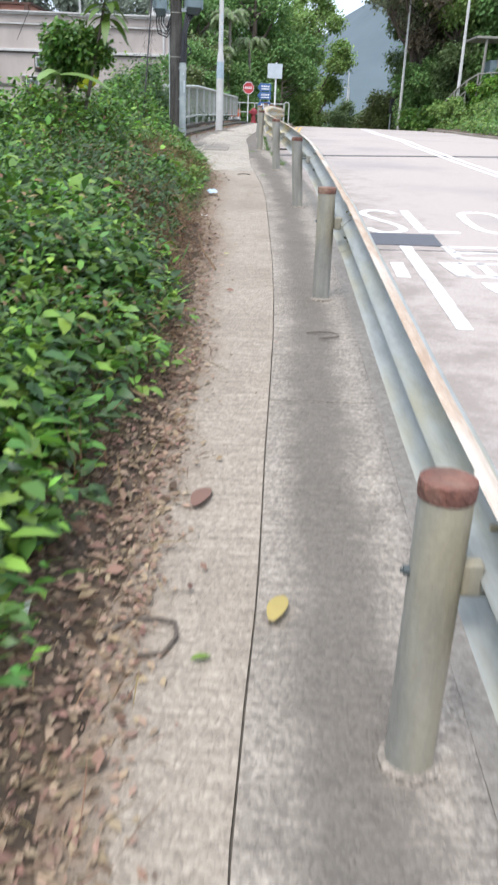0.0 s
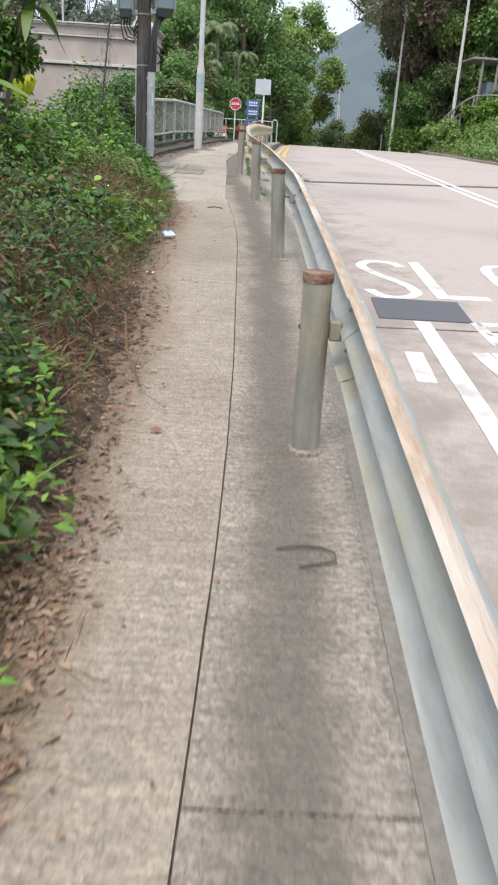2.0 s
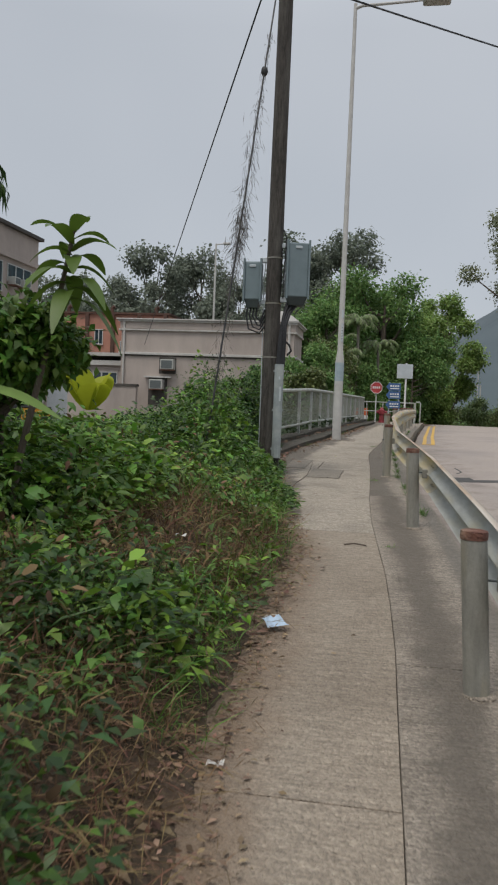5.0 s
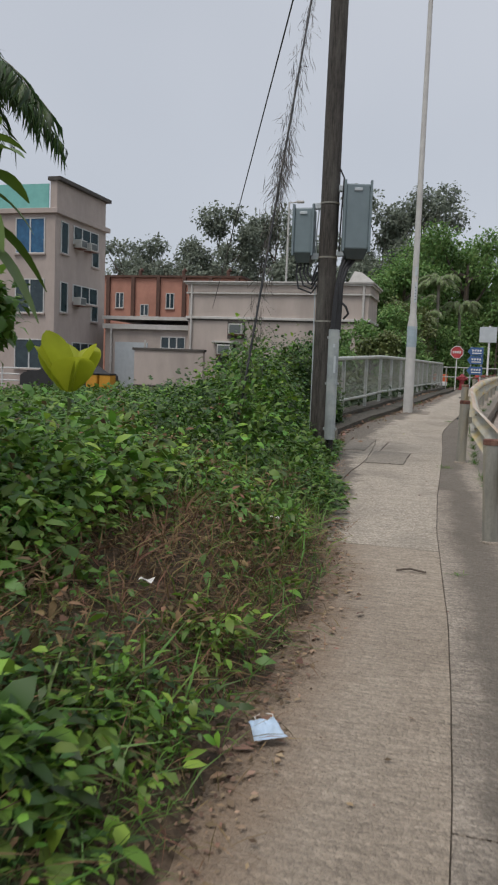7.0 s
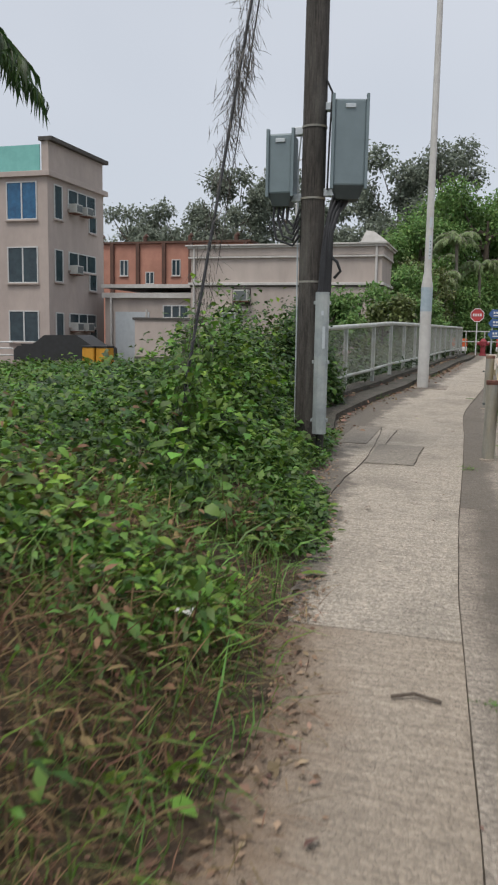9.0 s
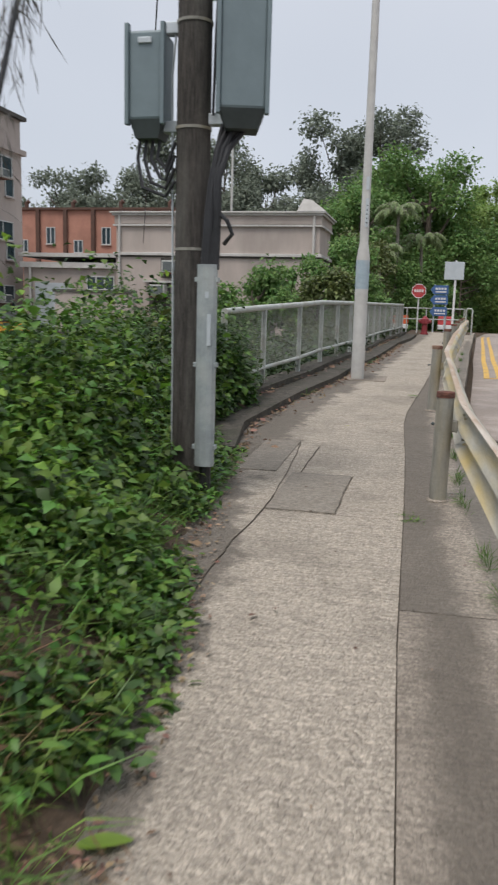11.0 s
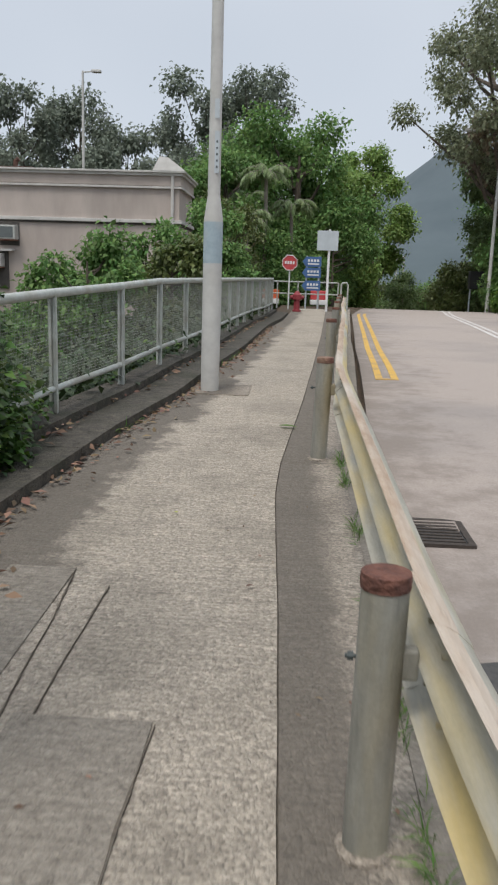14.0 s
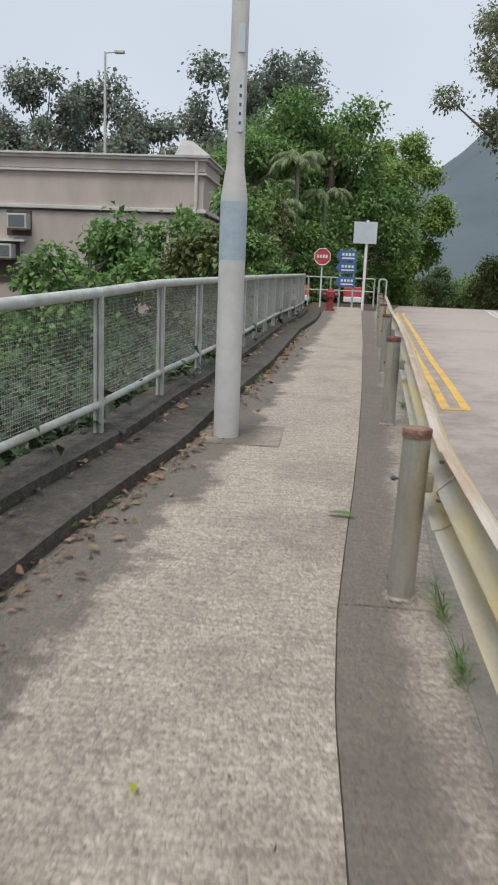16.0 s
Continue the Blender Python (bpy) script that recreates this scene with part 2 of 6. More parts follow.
KERB = material("kerb_concrete", (0.34, 0.295, 0.24), (0.24, 0.205, 0.165), 26, 12, 0.92, bump=0.8, bump_scale=70, stain=(0.18, 0.155, 0.125), stain_scale=1.2, stain_amount=0.5, speckle=0.18)
DARK_CONCRETE = material("weathered_concrete", (0.115, 0.1, 0.08), (0.05, 0.045, 0.037), 14, 8, 0.95, bump=0.6, bump_scale=50, stain=(0.04, 0.042, 0.026), stain_scale=2.0, stain_amount=0.8, speckle=0.35, chips=0.15)
PATCH = material("patched_concrete", (0.34, 0.3, 0.248), (0.23, 0.2, 0.165), 30, 10, 0.95, bump=0.8, bump_scale=40, stain=(0.19, 0.168, 0.14), speckle=0.14, chips=0.1, combed=0.16)
ASPHALT = material("worn_road", (0.43, 0.365, 0.32), (0.33, 0.278, 0.245), 70, 8, 0.9, bump=0.4, bump_scale=160, stain=(0.23, 0.21, 0.2), stain_scale=0.35, stain_amount=0.6, bands=((-2, 0.06, 0.1, (0.19, 0.156, 0.13), 0.6),), speckle=0.08)
ASPHALT_DARK = material("fresh_asphalt", (0.12, 0.12, 0.13), (0.075, 0.075, 0.085), 90, 6, 0.9, bump=0.4, bump_scale=160)
TAR = material("tar_joint", (0.09, 0.085, 0.08), (0.05, 0.05, 0.05), 20, 5, 0.9)
WHITE_LINE = material("white_road_paint", (0.72, 0.69, 0.66), (0.5, 0.46, 0.43), 26, 10, 0.8, bump=0.3, stain=(0.36, 0.32, 0.295), stain_scale=5, stain_amount=0.8)
YELLOW_LINE = material("yellow_road_paint", (0.72, 0.45, 0.1), (0.5, 0.3, 0.07), 20, 8, 0.8, bump=0.3, stain=(0.3, 0.22, 0.14), stain_scale=3)
SOIL = material("leaf_litter_soil", (0.13, 0.088, 0.057), (0.04, 0.029, 0.02), 9, 10, 0.97, bump=0.8, bump_scale=35, stain=(0.06, 0.052, 0.024), stain_scale=1.5, speckle=0.25)
STEEL_WORN = material("yellowed_galvanised_steel", (0.5, 0.475, 0.4), (0.36, 0.342, 0.285), 7, 9, 0.65, 0.12, 0.15, 40, stain=(0.62, 0.47, 0.17), stain_scale=1.8, stain_amount=0.8, stretch=(3, 0.35, 3), speckle=0.06)
STEEL = material("galvanised_steel", (0.44, 0.45, 0.42), (0.33, 0.335, 0.31), 7, 8, 0.6, 0.25, 0.12, 40, stain=(0.4, 0.35, 0.2), stain_scale=2.2, stain_amount=0.55, stretch=(3, 0.6, 3))
POST_STEEL = material("post_steel", (0.3, 0.29, 0.25), (0.2, 0.194, 0.168), 9, 10, 0.75, 0.0, 0.2, 50, stain=(0.4, 0.33, 0.19), stain_scale=2.4, stain_amount=0.6, stretch=(2, 2, 0.4), speckle=0.1)
RUST = material("rusty_steel", (0.2, 0.085, 0.058), (0.085, 0.037, 0.028), 22, 9, 0.95, 0.0, 0.8, 60, stain=(0.3, 0.2, 0.14), stain_scale=6, stain_amount=0.7)
RUST_LIP = material("rust_stained_lip", (0.47, 0.375, 0.29), (0.34, 0.235, 0.16), 12, 8, 0.85, 0.0, 0.3, 50, stain=(0.56, 0.52, 0.46), stain_scale=2.2, stain_amount=0.75, stretch=(2, 0.4, 2))
RAIL_PAINT = material("weathered_grey_railing", (0.5, 0.52, 0.49), (0.37, 0.39, 0.36), 12, 6, 0.6, 0.1, 0.15, 50, stain=(0.3, 0.26, 0.2), stain_scale=4)
TIMBER = material("grey_weathered_timber", (0.27, 0.255, 0.22), (0.19, 0.18, 0.155), 5, 6, 0.9, 0, 0.2, stretch=(1, 1, 0.3))
MESH_WIRE = material("wire_mesh", (0.34, 0.345, 0.3), (0.26, 0.265, 0.23), 12, 4, 0.6, 0.1, 0)
LAMP_PAINT = material("pale_lamp_column", (0.56, 0.55, 0.52), (0.46, 0.45, 0.43), 6, 6, 0.75, 0.0, 0.08, 40, stain=(0.42, 0.4, 0.36), stain_scale=2)
BLUE_BAND = material("faded_blue_band", (0.36, 0.44, 0.48), (0.3, 0.37, 0.41), 14, 6, 0.85, 0, 0.1, stain=(0.45, 0.48, 0.48), stain_scale=5)
WOOD_POLE = material("creosoted_wood", (0.105, 0.092, 0.08), (0.032, 0.028, 0.025), 16, 10, 0.92, 0, 0.9, 60, stain=(0.17, 0.16, 0.14), stain_scale=2.6, stain_amount=0.5, stretch=(4, 4, 0.4), speckle=0.2)
CABINET = material("cabinet_grey_green", (0.175, 0.225, 0.24), (0.15, 0.195, 0.21), 5, 5, 0.5, 0.05, 0.05, 30)
CABINET_DARK = material("cabinet_base_dark", (0.06, 0.075, 0.075), (0.04, 0.05, 0.05), 5, 5, 0.6, 0, 0.05)
DUCT = material("galvanised_duct", (0.36, 0.4, 0.4), (0.26, 0.29, 0.295), 9, 9, 0.6, 0.25, 0.15, 40, stain=(0.46, 0.48, 0.46), stain_scale=4, stain_amount=0.7, speckle=0.06)
CABLE = material("black_cable", (0.02, 0.02, 0.022), (0.012, 0.012, 0.013), 20, 3, 0.5, 0, 0)
WALL_PINK = material("stained_pale_render", (0.50, 0.43, 0.385), (0.43, 0.365, 0.325), 1.2, 10, 0.92, bump=0.15, bump_scale=30, stain=(0.27, 0.235, 0.21), stain_scale=0.7, stain_amount=0.5, stretch=(1, 1, 0.35))
WALL_TILE = material("pale_tiled_wall", (0.46, 0.385, 0.345), (0.4, 0.335, 0.3), 2.5, 8, 0.85, bump=0.1, bump_scale=30, stain=(0.34, 0.29, 0.26), stain_scale=0.4, stretch=(1, 1, 0.5))
TRIM_WHITE = material("off_white_trim", (0.6, 0.58, 0.55), (0.5, 0.48, 0.45), 4, 6, 0.85, bump=0.1, stain=(0.4, 0.38, 0.35), stain_scale=1.5)
WALL_ORANGE = material("orange_render", (0.5, 0.25, 0.18), (0.42, 0.2, 0.145), 1.5, 8, 0.9, bump=0.1, stain=(0.28, 0.14, 0.1), stain_scale=0.5)
BROWN_TRIM = material("brown_pier", (0.13, 0.07, 0.05), (0.09, 0.05, 0.04), 3, 5, 0.9, bump=0.1)
DARK_WALL = material("dark_plinth", (0.1, 0.09, 0.08), (0.06, 0.055, 0.05), 3, 6, 0.95)
GLASS = material("dark_window_glass", (0.035, 0.06, 0.07), (0.02, 0.035, 0.045), 2, 3, 0.08, 0, 0)
GLASS_BLUE = material("curtained_blue_window", (0.03, 0.13, 0.25), (0.02, 0.08, 0.17), 3, 3, 0.2, 0, 0)
GLASS_TEAL = material("teal_glass_balustrade", (0.2, 0.5, 0.45), (0.17, 0.43, 0.39), 2, 3, 0.2, 0, 0)
FRAME_WHITE = material("white_window_frame", (0.6, 0.61, 0.6), (0.5, 0.51, 0.5), 6, 4, 0.6, 0, 0)
AC_WHITE = material("air_conditioner_casing", (0.5, 0.5, 0.47), (0.42, 0.42, 0.39), 8, 4, 0.7, 0, 0.05)
GRILLE = material("air_conditioner_grille", (0.14, 0.16, 0.16), (0.09, 0.1, 0.1), 40, 3, 0.7, 0, 0.2)
SIGN_GREY = material("bare_sign_back", (0.52, 0.56, 0.58), (0.46, 0.5, 0.52), 5, 4, 0.5, 0.2, 0.05)
SIGN_BLUE = material("blue_sign_face", (0.06, 0.14, 0.31), (0.05, 0.11, 0.26), 5, 4, 0.5, 0, 0)
SIGN_RED = material("red_sign_face", (0.55, 0.07, 0.07), (0.45, 0.05, 0.055), 5, 4, 0.5, 0, 0)
SIGN_WHITE = material("white_sign_face", (0.75, 0.75, 0.74), (0.66, 0.66, 0.65), 5, 4, 0.5, 0, 0)
HYDRANT = material("red_hydrant_paint", (0.28, 0.035, 0.045), (0.2, 0.025, 0.03), 9, 5, 0.55, 0, 0.1)
BIN_YELLOW = material("yellow_bin_plastic", (0.65, 0.3, 0.03), (0.52, 0.24, 0.02), 5, 4, 0.6, 0, 0.05)
BLACK = material("dark_plastic", (0.03, 0.03, 0.032), (0.02, 0.02, 0.02), 5, 4, 0.6, 0, 0.05)
ORANGE = material("orange_plastic", (0.65, 0.13, 0.04), (0.55, 0.1, 0.03), 5, 4, 0.6, 0, 0)
MASK_BLUE = material("pale_blue_fabric", (0.5, 0.62, 0.75), (0.44, 0.56, 0.7), 30, 4, 0.9, 0, 0.2)
LITTER_WHITE = material("white_paper_litter", (0.7, 0.68, 0.64), (0.6, 0.58, 0.54), 20, 4, 0.9, 0, 0.2)
BARK = material("tree_bark", (0.14, 0.11, 0.085), (0.07, 0.055, 0.045), 6, 8, 0.95, 0, 0.6, 20, stretch=(1, 1, 0.3))
BARK_PALE = material("pale_bark", (0.3, 0.27, 0.23), (0.18, 0.16, 0.13), 6, 8, 0.95, 0, 0.5, 20, stretch=(1, 1, 0.3))


def leaf(name, base, amount=0.45, tr=0.3, rough=0.5):
    return material(name, base, tuple(c * 0.8 for c in base), 3, 3, rough, 0, 0, per_piece=amount, translucent=tr)


LEAF_BRIGHT = leaf("bright_groundcover_leaf", (0.175, 0.325, 0.04), 0.5)
LEAF_MID = leaf("mid_green_leaf", (0.1, 0.2, 0.03), 0.5)
LEAF_DARK = leaf("dark_green_leaf", (0.045, 0.095, 0.02), 0.5)
# Undergrowth green with the shade of deep foliage put into the colour.
LEAF_DEEP = leaf("undergrowth_leaf_shade_in_colour", (0.04, 0.07, 0.022), 0.4, 0.2)
PALE_LITTER = leaf("bleached_dead_leaf", (0.36, 0.255, 0.17), 0.4, 0.2, 0.9)
LEAF_THICKET = leaf("thicket_leaf", (0.135, 0.195, 0.07), 0.35, 0.38, 0.7)
LEAF_OLIVE = leaf("olive_leaf", (0.13, 0.165, 0.05), 0.35)
LEAF_YELLOW = leaf("yellow_green_leaf", (0.5, 0.56, 0.05), 0.15, 0.5)
LEAF_BANANA = leaf("banana_leaf", (0.26, 0.4, 0.12), 0.1, 0.35)
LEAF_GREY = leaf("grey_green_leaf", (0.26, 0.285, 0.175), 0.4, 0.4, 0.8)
# Paled grey-green: the haze before the far trees is mixed into this colour.
LEAF_FAR = leaf("forest_leaf_haze_in_colour", (0.225, 0.26, 0.2), 0.22, 0.35, 0.9)
LEAF_FAN = leaf("fan_palm_leaf", (0.23, 0.31, 0.13), 0.3)
LEAF_RUSSET = leaf("russet_leaf", (0.23, 0.19, 0.125), 0.4)
LEAF_TREE = leaf("tree_leaf", (0.165, 0.29, 0.085), 0.4, 0.38, 0.7)
LEAF_TREE_LIGHT = leaf("light_tree_leaf", (0.25, 0.37, 0.1), 0.35, 0.4, 0.7)
GRATE = material("rusty_cast_iron", (0.07, 0.055, 0.045), (0.04, 0.032, 0.027), 30, 6, 0.9, 0.0, 0.4, 60)
GRASS = leaf("grass_blade", (0.115, 0.22, 0.035), 0.45, 0.3)
STRAW = leaf("dry_grass", (0.195, 0.125, 0.062), 0.65, 0.2, 0.9)
STRAW_LEAF = leaf("withered_yellow_leaf", (0.5, 0.4, 0.12), 0.2, 0.2)
DEAD_LEAF = leaf("dead_leaf", (0.235, 0.152, 0.097), 0.6, 0.1, 0.9)
# Blue-grey base colour carries the distance haze over the woods.
HILL = material("wooded_hill_haze_in_colour", (0.098, 0.124, 0.136), (0.078, 0.102, 0.113), 0.035, 10, 1.0, 0, 0, stain=(0.085, 0.112, 0.115), stain_scale=0.01)


# ---- mesh helpers ----
def mesh_of(name, bm, mat, smooth=False):
    me = bpy.data.meshes.new(name)
    bm.normal_update()
    bm.to_mesh(me)
    bm.free()
    me.materials.append(mat)
    if smooth:
        me.shade_smooth()
        me.set_sharp_from_angle(angle=radians(42))
    return me


def thing(name, label, category, group="", kind="", at=None):
    ob = new(name)
    ob.empty_display_size = 0.1
    if at is not None:
        ob.matrix_world = at if isinstance(at, Matrix) else Matrix.Translation(at)
    return tagged(ob, label, category, group, kind)


def part(name, bm, mat, parent, label="", smooth=False):
    """Links a bmesh, in the parent's own space, as one mesh under a thing or a part."""
    ob = new(name, mesh_of(name, bm, mat, smooth))
    ob.parent = parent
    return tagged(ob, label)


def single(name, bm, mat, label, category, group="", kind="", smooth=False):
    return tagged(new(name, mesh_of(name, bm, mat, smooth)), label, category, group, kind)


def box(bm, lo, hi, bevel=0.0, m=None):
    c = [(a + b) / 2 for a, b in zip(lo, hi)]
    s = [abs(b - a) for a, b in zip(lo, hi)]
    made = bmesh.ops.create_cube(bm, size=1, matrix=(m or Matrix()) @ Matrix.Translation(c) @ Matrix.Diagonal((*s, 1)))["verts"]
    if bevel:
        es = {e for v in made for e in v.link_edges}
        bmesh.ops.bevel(bm, geom=list(es), offset=bevel, segments=2, affect='EDGES', profile=0.5)
    return bm


def boxed(lo, hi, bevel=0.0):
    return box(bmesh.new(), lo, hi, bevel)


def tube(bm, pts, radius, seg=8, cap=True):
    """A round bar along points; radius may be one number or one for each point."""
    pts = [Vector(p) for p in pts]
    rs = radius if isinstance(radius, (list, tuple)) else [radius] * len(pts)
    rings = []
    side = None
    for i, p in enumerate(pts):
        d = (pts[min(i + 1, len(pts) - 1)] - pts[max(i - 1, 0)]).normalized()
        if side is None:
            side = d.orthogonal().normalized()
        side = (side - d * side.dot(d)).normalized()
        other = d.cross(side)
        rings.append([bm.verts.new(p + (side * math.cos(a) + other * math.sin(a)) * rs[i]) for a in (2 * math.pi * k / seg for k in range(seg))])
    for a, b in zip(rings, rings[1:]):
        for k in range(seg):
            bm.faces.new((a[k], a[(k + 1) % seg], b[(k + 1) % seg], b[k]))
    if cap:
        bm.faces.new(rings[0][::-1])
        bm.faces.new(rings[-1])
    return bm


def tubed(pts, radius, seg=8):
    return tube(bmesh.new(), pts, radius, seg)


def strip(bm, ys, left, right, top, depth):
    """A slab between two lines x = left(y), right(y), with its upper face at top(x, y)."""
    rows = []
    uv = bm.loops.layers.uv.new("UVMap")
    for y in ys:
        xs = np.linspace(left(y), right(y), 5)
        rows.append(([bm.verts.new((x, y, top(x, y))) for x in xs], [bm.verts.new((x, y, top(x, y) - depth)) for x in xs]))
    for (a, a2), (b, b2) in zip(rows, rows[1:]):
        for i in range(4):
            f = bm.faces.new((a[i], a[i + 1], b[i + 1], b[i]))
            for lp, u in zip(f.loops, (i, i + 1, i + 1, i)):
                lp[uv].uv = (u / 4, 0)
        bm.faces.new((a[0], b[0], b2[0], a2[0]))
        bm.faces.new((a[4], a2[4], b2[4], b[4]))
    for (a, a2), flip in ((rows[0], 1), (rows[-1], 0)):
        for i in range(4):
            q = (a[i], a2[i], a2[i + 1], a[i + 1])
            bm.faces.new(q if flip else q[::-1])
    return bm


def leaves(name, mat, spots, ways, sizes, widths, parent=None, droop=0.25, label="", category="", kind="", full=False):
    """Many folded leaves in one mesh: from each spot a leaf of that size along its way; full gives rounder outlines."""
    n = len(spots)
    spots, ways = np.asarray(spots, float), np.asarray(ways, float)
    sizes, widths = np.broadcast_to(sizes, n)[:, None], np.broadcast_to(widths, n)[:, None]
    ways /= np.linalg.norm(ways, axis=1)[:, None] + 1e-9
    side = np.cross(ways, np.random.normal(size=(n, 3)) * 0.35 + (0, 0, 1))
    side /= np.linalg.norm(side, axis=1)[:, None] + 1e-9
    up = np.cross(side, ways)
    tip = spots + ways * sizes - up * sizes * droop
    rows = ((0.3, 0.92, 0.1), (0.68, 0.8, 0.5)) if full else ((0.5, 1.0, 0.0),)
    ring = [spots]
    for u, w, d in rows:
        mid = spots + ways * sizes * u - up * sizes * droop * d
        ring += [mid + side * widths * w / 2 + up * widths * 0.15, mid - side * widths * w / 2 + up * widths * 0.15]
    ring.append(tip)
    k = len(ring)
    pattern = [0, 2, 1, 1, 2, 4, 1, 4, 3, 3, 4, 5] if full else [0, 2, 1, 1, 2, 3]
    v = np.stack(ring, 1).reshape(-1, 3)
    f = (np.arange(n)[:, None] * k + pattern).reshape(-1)
    me = bpy.data.meshes.new(name)
    me.vertices.add(k * n)
    me.vertices.foreach_set("co", v.ravel())
    me.loops.add(len(f))
    me.loops.foreach_set("vertex_index", f.astype(np.int32))
    me.polygons.add(len(f) // 3)
    me.polygons.foreach_set("loop_start", np.arange(0, len(f), 3, dtype=np.int32))
    me.update(calc_edges=True)
    me.materials.append(mat)
    ob = new(name, me)
    if parent:
        ob.parent = parent
    return tagged(ob, label, category, "", kind)


rng = np.random.default_rng(5)

# ---- ground, road, footpath ----
xs = np.concatenate([[-400, -150, -70], np.arange(-40, -8, 3), np.arange(-8, -2.6, 0.4), np.arange(-2.6, -1.6, 0.1), np.arange(-1.6, 0, 0.045), np.arange(0.0, 8, 0.9), np.arange(8, 18, 0.4), [20, 25, 35, 60, 150, 400]])
ys = np.concatenate([[-30, -14], np.arange(-8, -3, 0.2), np.arange(-3, 18, 0.07), np.arange(18, 24, 0.2), np.arange(24, 60, 0.7), np.arange(62, 120, 6), [150, 220, 400, 700]])
bm = bmesh.new()
grid = [[bm.verts.new((x, y, bank_z(x, y))) for x in xs] for y in ys]
for a, b in zip(grid, grid[1:]):
    for i in range(len(xs) - 1):
        bm.faces.new((a[i], a[i + 1], b[i + 1], b[i]))
single("ground", bm, SOIL, "brown soil and leaf litter under the roadside plants", "ground", kind="structure", smooth=True)

road_ys = np.concatenate([np.arange(-12, 62, 0.5), np.arange(62, 121, 3)])
bm = strip(bmesh.new(), road_ys, lambda y: kerb_x(y) + 0.12, right_x, road_z, 0.12)
single("road", bm, ASPHALT, "worn pale grey two-lane road climbing to a crest", "road", kind="structure", smooth=False)

footpath = thing("footpath", "concrete footpath of cast slabs beside the road", "footpath", kind="structure")
left_cuts = [-8, -2.5, 7.9, 12.42, 16.18, 23.15, 28.5, 34, 40, 46]
for a, b in zip(left_cuts, left_cuts[1:]):
    ys_ = np.linspace(a + 0.003, b - 0.003, max(4, int((b - a) / 0.2)))
    bm = strip(bmesh.new(), ys_, lambda y: edge_x(y) - 0.28 if y < 18 else edge_x(y) + 0.0, lambda y: seam_x(y) - 0.003 - 0.003 * noise.noise((y * 3, 0, 0)),
               lambda x, y: ground_z(y) + 0.004 * noise.noise((x * 2, y * 2, 0)), 0.12)
    part("slab", bm, CONCRETE if b < 13 else CONCRETE_STAINED, footpath)
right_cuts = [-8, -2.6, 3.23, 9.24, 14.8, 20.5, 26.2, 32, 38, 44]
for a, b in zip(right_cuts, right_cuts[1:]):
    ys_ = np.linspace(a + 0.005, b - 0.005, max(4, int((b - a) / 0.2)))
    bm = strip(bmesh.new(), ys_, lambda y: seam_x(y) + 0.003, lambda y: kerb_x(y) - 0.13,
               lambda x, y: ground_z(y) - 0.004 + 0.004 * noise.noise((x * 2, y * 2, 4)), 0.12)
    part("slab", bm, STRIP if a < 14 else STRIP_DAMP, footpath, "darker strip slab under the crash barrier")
for a, b, lo, hi in ((16.19, 17.2, -1.12, -0.67), (17.2, 18.38, -1.56, -1.25)):
    bm = strip(bmesh.new(), np.linspace(a, b, 5), lambda y: lo, lambda y: hi, lambda x, y: ground_z(y) + 0.008, 0.05)
    part("patch", bm, PATCH, footpath, "darker rectangular concrete repair")
def crack(pts, width):
    ys_, xs_ = [p[1] for p in pts], [p[0] for p in pts]
    mid = lambda y: float(np.interp(y, ys_, xs_)) + 0.006 * noise.noise((y * 9, 3, 1)) + 0.008 * noise.noise((y * 2.3, 7, 1))
    half_w = lambda y: width * (0.12 + 1.1 * abs(noise.noise((y * 11, 1, 5))))
    bm_ = strip(bmesh.new(), np.linspace(ys_[0], ys_[-1], int((ys_[-1] - ys_[0]) / 0.05)), lambda y: mid(y) - half_w(y), lambda y: mid(y) + half_w(y), lambda x, y: ground_z(y) + 0.0105, 0.03)
    part("crack", bm_, JOINT, footpath, "dirt-filled crack in the concrete")


crack([(-1.16, 14.6), (-1.17, 15.5), (-1.135, 15.9), (-1.13, 16.6), (-1.17, 17.3), (-1.2, 17.9), (-1.25, 18.38)], 0.0065)
crack([(-1.06, 17.2), (-1.05, 18.2)], 0.006)
crack([(-0.675, 16.2), (-0.665, 17.18)], 0.01)
bm = strip(bmesh.new(), np.linspace(23.05, 23.7, 4), lambda y: -1.38, lambda y: -0.78, lambda x, y: ground_z(y) + 0.010, 0.05)
part("patch", bm, STRIP, footpath, "square concrete pad at the lamp column")

bm = strip(bmesh.new(), np.arange(-8, 44.1, 0.5), lambda y: seam_x(y) - 0.02, lambda y: seam_x(y) + 0.02, lambda x, y: ground_z(y) - 0.016, 0.05)
part("joint_fill", bm, JOINT, footpath, "dirt-filled joint between the slabs")

kerb = thing("kerb", "concrete kerb stones along the road edge", "kerb", kind="structure")
y = -8.0
while y < 46:
    bm = strip(bmesh.new(), np.linspace(y + 0.001, y + 0.914, 3), lambda v: kerb_x(v) - 0.128, lambda v: kerb_x(v) + 0.02,
               lambda x, v: ground_z(v) - 0.006, 0.3)
    part("kerbstone", bm, KERB, kerb)
    y += 0.915
right_kerb = thing("kerb", "concrete kerb stones on the far side of the road", "kerb", kind="structure")
y = 8.0
while y < 60:
    bm = strip(bmesh.new(), np.linspace(y + 0.005, y + 1.8, 3), lambda v: right_x(v) - 0.02, lambda v: right_x(v) + 0.16, lambda x, v: ground_z(v) + 0.0, 0.3)
    part("kerbstone", bm, KERB, right_kerb)
    y += 1.83

